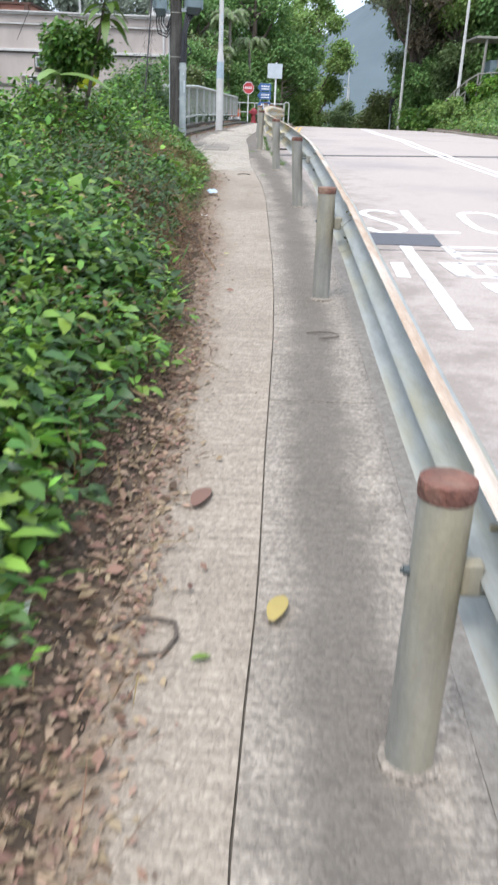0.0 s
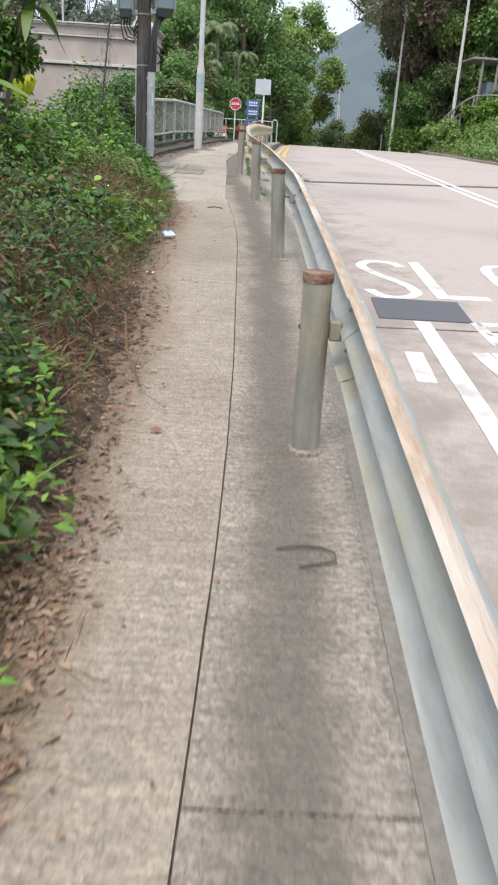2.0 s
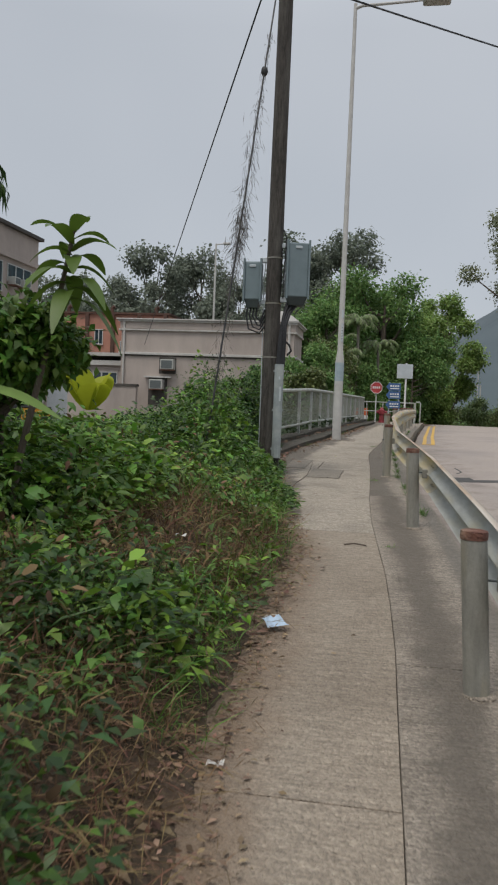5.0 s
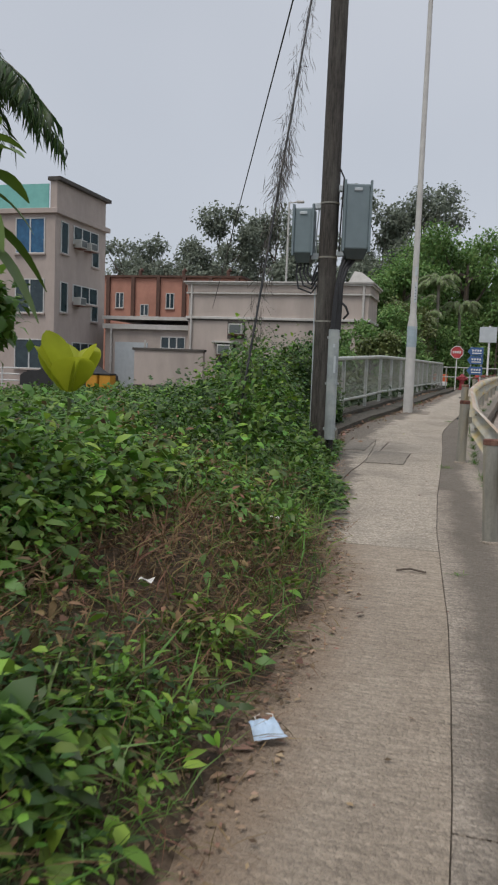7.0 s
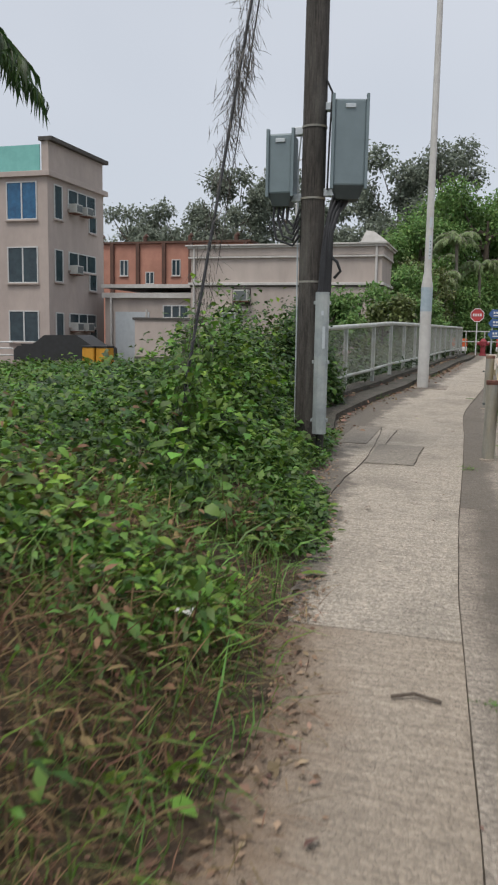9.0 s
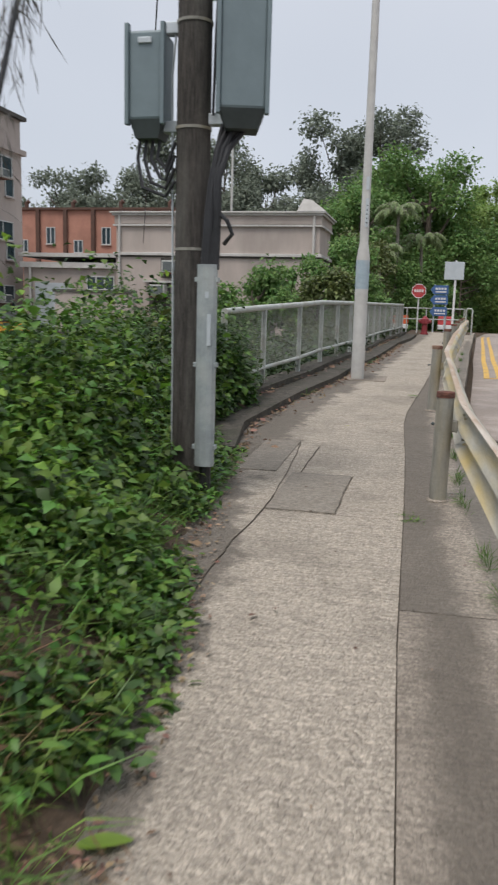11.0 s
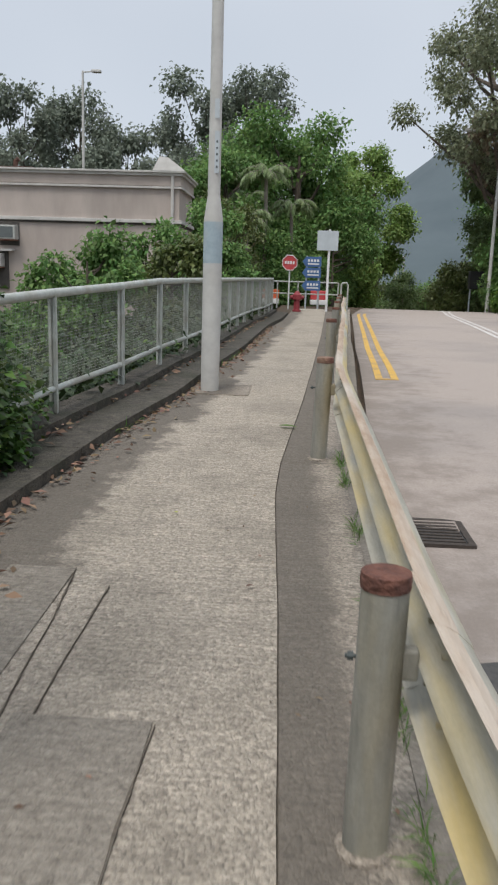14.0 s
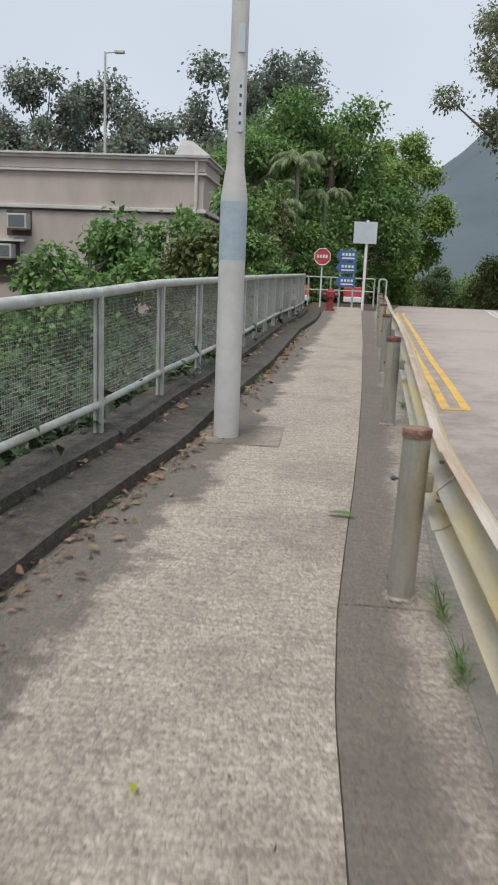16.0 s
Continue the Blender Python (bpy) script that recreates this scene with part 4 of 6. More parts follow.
for a in range(8):
    t0, t1 = radians(22.5 + 45 * a), radians(67.5 + 45 * a)
    tube(bm, [(0.31 * math.cos(t0), -0.065, 1.72 + 0.31 * math.sin(t0)), (0.31 * math.cos(t1), -0.065, 1.72 + 0.31 * math.sin(t1))], 0.017, 5)
part("border", bm, SIGN_WHITE, plate, "white border")
bm = bmesh.new()
for i in range(4):
    box(bm, (-0.2 + 0.105 * i, -0.075, 1.67), (-0.13 + 0.105 * i, -0.06, 1.79))
part("lettering", bm, SIGN_WHITE, plate, "row of white letters")

blank = thing("square_sign", "pale grey back of a square road sign on a post", "road sign", at=(0.57, 44.0, ground_z(44)))
part("post", sign_post(0, 0, 2.85, 0.045), SIGN_WHITE, blank)
part("plate", boxed((-0.43, -0.07, 2.12), (0.31, -0.05, 2.8), 0.006), SIGN_GREY, blank, "plain grey plate")
part("stiffener", boxed((-0.075, -0.085, 2.12), (-0.05, -0.07, 2.8)), SIGN_GREY, blank)

arrows = thing("direction_sign", "three stacked blue arrow direction signs on posts", "road sign", at=(0.0, 47.0, ground_z(47)))
for x in (-0.18, 0.3):
    part("post", tubed([(x, 0.05, -0.1), (x, 0.05, 2.0)], 0.035, 8), SIGN_GREY, arrows)
for i, z in enumerate((1.78, 1.36, 0.86)):
    bm = bmesh.new()
    pts = [(-0.36, z), (-0.22, z + 0.19), (0.38, z + 0.19), (0.38, z - 0.19), (-0.22, z - 0.19)]
    front = [bm.verts.new((a, -0.02, b)) for a, b in pts]
    back = [bm.verts.new((a, 0.01, b)) for a, b in pts]
    bm.faces.new(front[::-1])
    bm.faces.new(back)
    for k in range(5):
        bm.faces.new((front[k], front[(k + 1) % 5], back[(k + 1) % 5], back[k]))
    plate = part("arrow_plate", bm, SIGN_BLUE, arrows, "blue arrow-shaped plate")
    bm = bmesh.new()
    for k in range(4):
        box(bm, (-0.15 + 0.12 * k, -0.03, z + 0.0), (-0.07 + 0.12 * k, -0.018, z + 0.09))
    box(bm, (-0.15, -0.03, z - 0.11), (0.3, -0.018, z - 0.06))
    part("lettering", bm, SIGN_WHITE, plate, "unreadable white lettering")

hyd = thing("fire_hydrant", "dark red cast-iron fire hydrant at the path end", "fire hydrant", at=(-0.48, 43.0, ground_z(43)))
part("barrel", tube(bmesh.new(), [(0, 0, -0.05), (0, 0, 0.06), (0, 0, 0.07), (0, 0, 0.38), (0, 0, 0.42), (0, 0, 0.58), (0, 0, 0.62)], [0.15, 0.15, 0.11, 0.1, 0.16, 0.16, 0.1], 16), HYDRANT, hyd, smooth=True)
part("bonnet", tube(bmesh.new(), [(0, 0, 0.62), (0, 0, 0.67), (0, 0, 0.71)], [0.1, 0.08, 0.02], 12), HYDRANT, hyd, smooth=True)
for a in (-1, 1):
    part("outlet", tubed([(0.1 * a, 0, 0.5), (0.24 * a, -0.03, 0.49)], 0.065, 10), HYDRANT, hyd, "side outlet", True)

end_rail = thing("barrier_railing", "grey tubular railing across the end of the path", "railing", at=(0, 48.5, ground_z(48.5)))
for x in (-2.2, -1.35, -0.5, 0.35, 1.15):
    part("post", tubed([(x, 0, -0.1), (x, 0, 1.0)], 0.03, 8), RAIL_PAINT, end_rail)
for z in (0.5, 0.98):
    part("rail", tubed([(-2.2, 0, z), (1.15, 0, z)], 0.028, 8), RAIL_PAINT, end_rail)
loop = thing("hoop_railing", "pale grey steel hoop beside the square sign", "railing", at=(1.08, 44.3, ground_z(44.3)))
part("hoop", tubed([(0, 0, -0.1), (0, 0, 0.95), (0.04, 0, 1.02), (0.2, 0, 1.02), (0.24, 0, 0.95), (0.24, 0, -0.1)], 0.03, 8), RAIL_PAINT, loop)
for i, x in enumerate((-1.7, 0.4)):
    b = thing("road_barrier", "red and white plastic water-filled road barrier", "road barrier", "plastic road barriers", at=pose(x, 50.5 + 0.2 * i, ground_z(50.5), 0, 0, 4 * i))
    bm = boxed((-0.36, -0.2, 0.0), (0.36, 0.2, 0.22), 0.03)
    part("foot", bm, SIGN_WHITE, b, "white lower half")
    part("body", boxed((-0.36, -0.1, 0.22), (0.36, 0.1, 0.62), 0.04), SIGN_RED if i % 2 else ORANGE, b, "red upper half")


# ---- buildings on the lower ground ----
def wall_box(name, lo, hi, mat, parent, label=""):
    return part(name, boxed(lo, hi), mat, parent, label)


def air_con(x, y, z, w=0.66, h=0.42, side=False, parent=None):
    m = pose(x, y, z, 0, 0, 90 if side else 0)
    a = thing("air_conditioner", "boxy off-white window air conditioner on a bracket", "air conditioner", "window air conditioners", at=m)
    part("casing", boxed((-w / 2, -0.42, 0), (w / 2, 0.02, h), 0.02), AC_WHITE, a)
    part("grille", boxed((-w / 2 + 0.07, -0.435, 0.06), (w / 2 - 0.07, -0.42, h - 0.06)), GRILLE, a, "dark grille")
    part("bracket", boxed((-w / 2, -0.4, -0.05), (w / 2, 0.0, -0.005)), RUST, a, "rusty bracket")
    return a


def window(parent, x0, x1, z0, z1, y, mat=None, bars=1, side=False):
    """A glazed window with frame and sill in a wall that faces -y, or +x with side."""
    def P(a, d, z):
        return (y - d, a, z) if side else (a, y + d, z)

    def B(a0, d0, za, a1, d1, zb, bm=None):
        p, q = P(a0, d0, za), P(a1, d1, zb)
        return box(bm or bmesh.new(), [min(u, v) for u, v in zip(p, q)], [max(u, v) for u, v in zip(p, q)])
    w = part("window", B(x0, -0.012, z0, x1, 0.03, z1), mat or GLASS, parent, "dark glazed window")
    bm = bmesh.new()
    for a, b, c, d in ((x0 - 0.05, z0 - 0.05, x1 + 0.05, z0), (x0 - 0.05, z1, x1 + 0.05, z1 + 0.05), (x0 - 0.05, z0, x0, z1), (x1, z0, x1 + 0.05, z1)):
        B(a, -0.05, b, c, 0.03, d, bm)
    for k in range(bars):
        c = x0 + (x1 - x0) * (k + 1) / (bars + 1)
        B(c - 0.035, -0.04, z0, c + 0.035, 0.02, z1, bm)
    part("frame", bm, FRAME_WHITE, w, "pale aluminium frame")
    part("sill", B(x0 - 0.1, -0.12, z0 - 0.12, x1 + 0.1, 0.02, z0 - 0.05), WALL_TILE, w)


house = thing("low_building", "single-storey pale stained building with string courses and parapet", "building", at=(0, 0, 0))
X0, X1, Y0, Y1 = -14.35, -5.1, 46.0, 49.4
wall_box("wall", (X0, Y0, -0.6), (X1, Y1, 5.55), WALL_PINK, house, "pale pink stained rendered wall")
wall_box("plinth", (X0 - 0.04, Y0 - 0.04, -0.6), (X1 + 0.04, Y1, 0.62), DARK_WALL, house, "dark damp plinth")
wall_box("parapet", (X0 - 0.06, Y0 - 0.06, 5.55), (X1 + 0.06, Y1 + 0.06, 6.0), WALL_PINK, house)
bm = bmesh.new()
box(bm, (X0 - 0.24, Y0 - 0.24, 6.0), (X1 + 0.24, Y1 + 0.2, 6.07), 0.01)
box(bm, (X0 - 0.16, Y0 - 0.16, 5.9), (X1 + 0.16, Y1 + 0.16, 6.0), 0.01)
part("cornice", bm, TRIM_WHITE, house, "white moulded cornice")
bm = bmesh.new()
box(bm, (X0 - 0.12, Y0 - 0.12, 5.44), (X1 + 0.12, Y1, 5.52), 0.01)
part("string_course", bm, TRIM_WHITE, house)
bm = bmesh.new()
box(bm, (X0 - 0.12, Y0 - 0.12, 4.17), (X1 + 0.12, Y1, 4.3), 0.015)
part("string_course", bm, TRIM_WHITE, house)
# Dark strip on the wall paints the shade below the string course.
part("shade_line", box(bmesh.new(), (X0 - 0.05, Y0 - 0.05, 4.10), (X1 + 0.05, Y1, 4.17)), DARK_WALL, house, "dark strip painted as shade under the string course")
bm = bmesh.new()
v = [bm.verts.new(p) for p in ((-6.1, 45.75, 6.07), (-4.85, 45.75, 6.07), (-5.5, 45.9, 6.55), (-5.85, 45.9, 6.6), (-6.1, 46.9, 6.07), (-4.85, 46.9, 6.07), (-5.5, 46.8, 6.55), (-5.85, 46.8, 6.6))]
for q in ((0, 1, 2, 3), (5, 4, 7, 6), (1, 5, 6, 2), (4, 0, 3, 7), (3, 2, 6, 7)):
    bm.faces.new([v[i] for i in q])
part("corner_cap", bm, TRIM_WHITE, house, "white pyramidal corner cap")
part("downpipe", tubed([(X1 - 0.25, Y0 - 0.1, 5.9), (X1 - 0.25, Y0 - 0.1, 3.0), (X1 - 0.25, Y0 - 0.1, -0.5)], 0.06, 8), TRIM_WHITE, house, "white downpipe")
part("downpipe", tubed([(X0 + 0.18, Y0 - 0.1, 5.9), (X0 + 0.18, Y0 - 0.1, -0.5)], 0.055, 8), TRIM_WHITE, house, "white downpipe")
part("recess", boxed((-12.2, Y0 - 0.06, 3.2), (-11.3, Y0 + 0.1, 4.06)), DARK_WALL, house, "dark window recess")
part("recess", boxed((-12.75, Y0 - 0.06, 1.55), (-11.75, Y0 + 0.1, 3.0)), DARK_WALL, house, "dark window recess")
part("hood", boxed((-12.95, Y0 - 0.3, 2.98), (-11.5, Y0 + 0.05, 3.06)), TRIM_WHITE, house, "thin concrete hood")
air_con(-11.68, Y0 - 0.06, 3.42, 0.72, 0.52)
air_con(-12.25, Y0 - 0.06, 2.38, 0.72, 0.5)

annex = thing("annex_building", "low pale annex with white roof band between buildings", "building", at=(0, 0, 0))
wall_box("wall", (-19.5, 47.0, -0.6), (-14.45, 53, 3.6), WALL_PINK, annex)
wall_box("roof_band", (-19.6, 46.8, 3.6), (-14.4, 53, 3.86), TRIM_WHITE, annex, "white roof band")
wall_box("roof_band", (-19.6, 46.7, 4.1), (-14.4, 53, 4.28), TRIM_WHITE, annex, "white roof band")
window(annex, -16.2, -14.9, 2.65, 3.2, 47.0, bars=2)
part("door", boxed((-18.9, 46.95, -0.3), (-17.0, 47.02, 2.9)), SIGN_GREY, annex, "grey roller shutter")
part("downpipe", tubed([(-19.1, 46.85, 3.6), (-19.1, 46.85, -0.5)], 0.06, 8), TRIM_WHITE, annex)
part("downpipe", tubed([(-16.9, 46.4, 3.0), (-16.9, 46.4, -0.5)], 0.06, 8), TRIM_WHITE, annex)
shed = thing("boundary_wall", "pale rendered boundary wall above a dark base", "wall", at=(0, 0, 0))
wall_box("wall", (-16.7, 44.6, 0.7), (-13.0, 44.9, 2.45), WALL_PINK, shed)
wall_box("coping", (-16.8, 44.55, 2.45), (-12.95, 44.95, 2.57), DARK_WALL, shed, "dark weathered coping")
wall_box("base", (-16.72, 44.58, -0.6), (-12.98, 44.92, 0.7), DARK_WALL, shed, "dark base")

flats = thing("apartment_building", "three-storey beige tiled apartment building with green-tinted windows", "building", at=(0, 0, 0))
FX, FY = -20.4, 43.0
wall_box("wall", (-32, FY, -0.8), (FX, 48.6, 9.0), WALL_TILE, flats, "beige tiled wall")
bm = boxed((-32.1, FY - 0.18, 9.0), (FX + 0.2, 48.8, 9.25), 0.02)
part("eave_band", bm, WALL_TILE, flats, "projecting eave band")
wall_box("roof_room", (-32, FY + 0.5, 9.25), (-24.1, 48.5, 10.5), WALL_TILE, flats)
wall_box("roof_wall", (FX - 0.35, FY + 0.1, 9.25), (FX + 0.02, 48.5, 10.62), WALL_TILE, flats, "parapet wall")
part("coping", boxed((FX - 0.45, FY, 10.62), (FX + 0.25, 48.75, 10.8)), DARK_WALL, flats, "dark parapet coping")
part("balustrade", boxed((-24.0, FY + 0.02, 9.28), (FX - 0.4, FY + 0.08, 10.45)), GLASS_TEAL, flats, "teal glass balustrade")
for i, (z0, z1) in enumerate(((7.1, 8.75), (4.15, 5.75), (1.35, 2.75))):
    window(flats, -22.55, -21.0, z0, z1, FY, GLASS_BLUE if i == 0 else GLASS)
    window(flats, -26.5, -25.0, z0, z1, FY, GLASS)
    window(flats, 43.6, 44.25, z0 + 0.1, z1 - 0.05, FX, GLASS, 0, True)
    window(flats, 44.9, 47.6, z0 + 0.75, z1 - 0.05, FX, GLASS, 2, True)
    window(flats, 47.0, 47.7, z0 - 0.15, z0 + 0.62, FX, GLASS, 0, True)
    air_con(FX + 0.05, 45.2, z0 + 0.52, 0.66, 0.42, True)
    if i != 1:
        air_con(FX + 0.05, 46.3, z0 + 0.52, 0.66, 0.42, True)

orange = thing("orange_building", "long orange-red building with brown piers and flat roof", "building", at=(0, 0, 0))
wall_box("wall", (-34, 66, -0.6), (-17.5, 76, 8.55), WALL_ORANGE, orange, "orange-red wall")
for k in range(8):
    x = -33.0 + 2.15 * k
    part("pier", boxed((x, 65.8, -0.6), (x + 0.28, 66.02, 8.7)), BROWN_TRIM, orange, "brown pier")
part("roof_edge", boxed((-34.1, 65.8, 8.55), (-17.4, 76.1, 8.7)), BROWN_TRIM, orange)
for k in range(7):
    window(orange, -32.2 + 2.15 * k, -31.6 + 2.15 * k, 5.6 if k % 2 else 6.2, 6.4 if k % 2 else 7.3, 66.0, GLASS, 1)
for k in range(4):
    part("roof_vent", tubed([(-30 + 3.7 * k, 67, 8.6), (-30 + 3.7 * k, 67, 9.15), (-29.8 + 3.7 * k, 67, 9.3)], 0.16, 8), BROWN_TRIM, orange, "roof vent pipe")

for x, y in ((-16.6, 40.0), (-16.0, 40.1), (-20.5, 41.5)):
    b = thing("wheelie_bin", "yellow plastic recycling bin with dark lid", "bin", "yellow bins", at=(x, y, 0.2))
    part("body", boxed((-0.28, -0.3, 0.1), (0.28, 0.3, 0.98), 0.04), BIN_YELLOW, b)
    part("lid", boxed((-0.3, -0.33, 0.98), (0.3, 0.33, 1.06), 0.02), BLACK, b, "dark lid")
car = thing("parked_car", "dark grey parked car seen behind the plants", "car", at=pose(-18.4, 41.0, 0.25, 0, 0, 4))
bm = bmesh.new()
prof = [(-2.1, 0.3), (-2.1, 0.75), (-1.9, 0.92), (-1.2, 1.0), (-0.6, 1.42), (0.9, 1.45), (1.6, 1.02), (2.1, 0.9), (2.15, 0.35)]
a = [bm.verts.new((p, -0.85, q)) for p, q in prof]
b = [bm.verts.new((p, 0.85, q)) for p, q in prof]
bm.faces.new(a)
bm.faces.new(b[::-1])
for i in range(len(prof)):
    bm.faces.new((a[i], b[i], b[(i + 1) % len(prof)], a[(i + 1) % len(prof)]))
part("body", bm, BLACK, car)
for x in (-1.35, 1.35):
    for y in (-0.8, 0.8):
        part("wheel", tubed([(x, y - 0.1, 0.12), (x, y + 0.1, 0.12)], 0.32, 14), BLACK, car)
yard = thing("white_fence", "low white painted metal yard fence", "fence", at=(0, 0, 0))
for x in np.arange(-26, -20.6, 0.9):
    part("post", tubed([(x, 40.2, 0.0), (x, 40.2, 1.35)], 0.04, 6), FRAME_WHITE, yard)
for z in (0.75, 1.05, 1.33):
    part("rail", tubed([(-26, 40.2, z), (-20.6, 40.2, z)], 0.035, 6), FRAME_WHITE, yard)


# ---- distant lamps ----
def far_lamp(x, y, z, h, arm, label):
    f = thing("street_lamp", label, "street lamp", at=(x, y, z))
    part("column", tubed([(0, 0, -0.3), (0, 0, h)], [0.1, 0.06], 10), LAMP_PAINT, f)
    part("arm", tubed([(0, 0, h - 0.06), (arm * 0.7, 0, h)], 0.04, 8), LAMP_PAINT, f)
    lo, hi = sorted((arm * 0.5, arm))
    part("lantern", boxed((lo, -0.15, h - 0.08), (hi, 0.15, h + 0.06), 0.03), LAMP_PAINT, f)


far_lamp(-12.6, 60, 0.0, 12.9, 1.0, "pale lamp column rising behind the low building")
far_lamp(8.9, 56, 1.2, 8.4, -1.8, "slim pale street lamp on the planted bank")
far_lamp(11.2, 50, 3.0, 7.6, -1.5, "slim grey lamp on the upper terrace")
far_lamp(9.3, 95, -2.0, 7.0, -1.6, "small distant street lamp beyond the crest")
far_lamp(12.5, 130, -2.0, 10.5, -1.6, "small distant street lamp below the hill")

# ---- terrace fence and shelter on the bank across the road ----
terrace = thing("terrace_fence", "pale timber post-and-rail fence along the upper terrace", "fence", at=(0, 0, 0))
tp = [(10.6, 50.6, 1.6), (11.0, 50.0, 2.2), (11.5, 49.4, 2.75), (12.0, 49.0, 3.1), (12.6, 48.6, 3.15), (13.6, 48.4, 3.2), (14.8, 48.2, 3.2)]
for p in tp:
    part("post", tubed([(p[0], p[1], p[2] - 0.6), (p[0], p[1], p[2] + 1.1)], 0.05, 8), TIMBER, terrace)
for a, b in zip(tp, tp[1:]):
    for h in (0.5, 1.05):
        part("rail", tubed([(a[0], a[1], a[2] + h), (b[0], b[1], b[2] + h)], 0.045, 8), TIMBER, terrace)
shelter = thing("pavilion", "small open pavilion with flat roof and timber posts", "pavilion", at=(13.2, 51.5, 3.0))
part("roof", boxed((-1.3, -1.4, 3.05), (1.3, 1.4, 3.18), 0.03), TIMBER, shelter, "flat pale roof")
for x in (-0.7, 0.15, 0.9):
    part("post", tubed([(x, -1.2, -0.6), (x + 0.04, -1.2, 3.1)], 0.08, 8), TIMBER, shelter)
part("wall", boxed((-0.2, -0.9, 0), (1.0, 1.0, 2.0)), CABINET, shelter, "grey back wall")
lowrail = thing("handrail", "pale green tubular handrail at the foot of the bank", "railing", at=(11.9, 47.2, ground_z(47) + 0.05))
for x in (0, 1.3, 2.6):
    part("post", tubed([(x, 0, -0.1), (x, 0, 1.0)], 0.04, 8), BLUE_BAND, lowrail)
for z in (0.5, 1.0):
    part("rail", tubed([(-0.3, 0, z), (3.0, 0, z)], 0.04, 8), BLUE_BAND, lowrail)
board = thing("notice_box", "dark roadside box on posts among shrubs", "box", at=(9.9, 62, 1.2))
part("body", boxed((-0.8, -0.3, 0.9), (0.8, 0.3, 1.9), 0.03), BLACK, board)
for x in (-0.7, 0.7):
    part("post", tubed([(x, 0, -0.6), (x, 0, 0.95)], 0.05, 6), SIGN_GREY, board)

# ---- far hill ----
bm = bmesh.new()
rows = []
for yy in np.linspace(260, 620, 14):
    row = []
    for xx in np.linspace(-420, 480, 60):
        ridge = np.interp(xx, [-420, -150, -20, 30, 75, 130, 220, 480], [35, 40, 30, 52, 84, 105, 120, 80])
        f = math.sin(min(1, (yy - 260) / 200) * math.pi / 2)
        row.append(bm.verts.new((xx, yy, -8 + ridge * f * (1 + 0.1 * noise.noise((xx * 0.02, yy * 0.02, 2))) + 5 * noise.noise((xx * 0.06, yy * 0.06, 5)) * f)))
    rows.append(row)
for a, b in zip(rows, rows[1:]):
    for i in range(len(a) - 1):
        bm.faces.new((a[i], a[i + 1], b[i + 1], b[i]))
single("backdrop", bm, HILL, "wooded hill in the distance, air haze painted in blue-grey", "hill", kind="structure", smooth=True)


# ---- trees and shrubs ----
def crown_points(centres, radii, n, shell=0.25):
    """Random places in a crown made of clumps, most of them near each clump's surface."""
    k = rng.choice(len(centres), n, p=np.array(radii) ** 2 / np.sum(np.array(radii) ** 2))
    d = rng.normal(size=(n, 3))
    d /= np.linalg.norm(d, axis=1)[:, None]
    r = (shell + (1 - shell) * rng.random(n)) ** 0.7 * (1 + 0.22 * rng.normal(size=n))
    c, rad = np.array(centres)[k], np.array(radii)[k]
    return c + d * (rad * r)[:, None] * (1, 1, 0.8), d


def tree(x, y, z, height, spread, clumps, n_leaves, size, mat, label, trunk_r=0.25, bark=None, low=0.35, clump_r=None, category="tree", name="tree", seed=0, lean=(0, 0)):
    r = np.random.default_rng(seed + int(abs(x * 13 + y * 7)))
    t = thing(name, label, category, at=(x, y, z))
    centres, radii = [], []
    for i in range(clumps):
        a, h = r.random() * 6.283, low + (1 - low) * (i + 0.5) / clumps
        prof_ = math.sin(math.pi * min(1, max(0.08, (1.04 - h) / (1.04 - low)) ** 0.75)) ** 0.6
        d = spread * prof_ * (0.25 + 0.75 * r.random() ** 0.5)
        centres.append((math.cos(a) * d + lean[0] * h, math.sin(a) * d + lean[1] * h, h * height))
        radii.append((clump_r or spread * 0.33) * (0.6 + 0.7 * r.random()))
    if trunk_r:
        bm = tube(bmesh.new(), [(0, 0, -0.6), (0.05, 0, height * 0.15), (lean[0] * 0.4, lean[1] * 0.4, height * 0.45), (lean[0] * 0.85, lean[1] * 0.85, height * 0.85)],
                  [trunk_r * 1.3, trunk_r, trunk_r * 0.7, trunk_r * 0.2], 9)
        tr = part("trunk", bm, bark or BARK, t, smooth=True)
        for c in centres:
            h0 = max(0.12, min(0.8, c[2] / height - 0.22))
            s = Vector((lean[0] * h0 * 0.9, lean[1] * h0 * 0.9, height * h0))
            e = Vector(c)
            m = (s + e) / 2 + Vector((0, 0, -0.06 * height * (0.3 + r.random())))
            part("limb", tube(bmesh.new(), [s, m, e], [trunk_r * 0.42, trunk_r * 0.26, trunk_r * 0.07], 5), bark or BARK, t, smooth=True)
    if size > 0.2:
        n_leaves, size = int(n_leaves * 1.7), size * 0.71
    p, d = crown_points(centres, radii, n_leaves)
    w = d * 0.6 + rng.normal(size=(n_leaves, 3)) * 0.7 - (0, 0, 0.25)
    s = size * (0.6 + 0.8 * rng.random(n_leaves))
    leaves("crown", mat, p, w, s, s * 0.62, t)
    return t


tree(-0.8, 60, 0.3, 10.0, 4.2, 34, 26000, 0.32, LEAF_TREE, "tall dense green broadleaf tree behind the signs", 0.35, low=0.12, clump_r=1.6)
tree(-4.2, 55, 0.3, 7.6, 3.0, 20, 14000, 0.3, LEAF_TREE, "mid-green broadleaf tree beside palms", 0.25, low=0.15, seed=3)
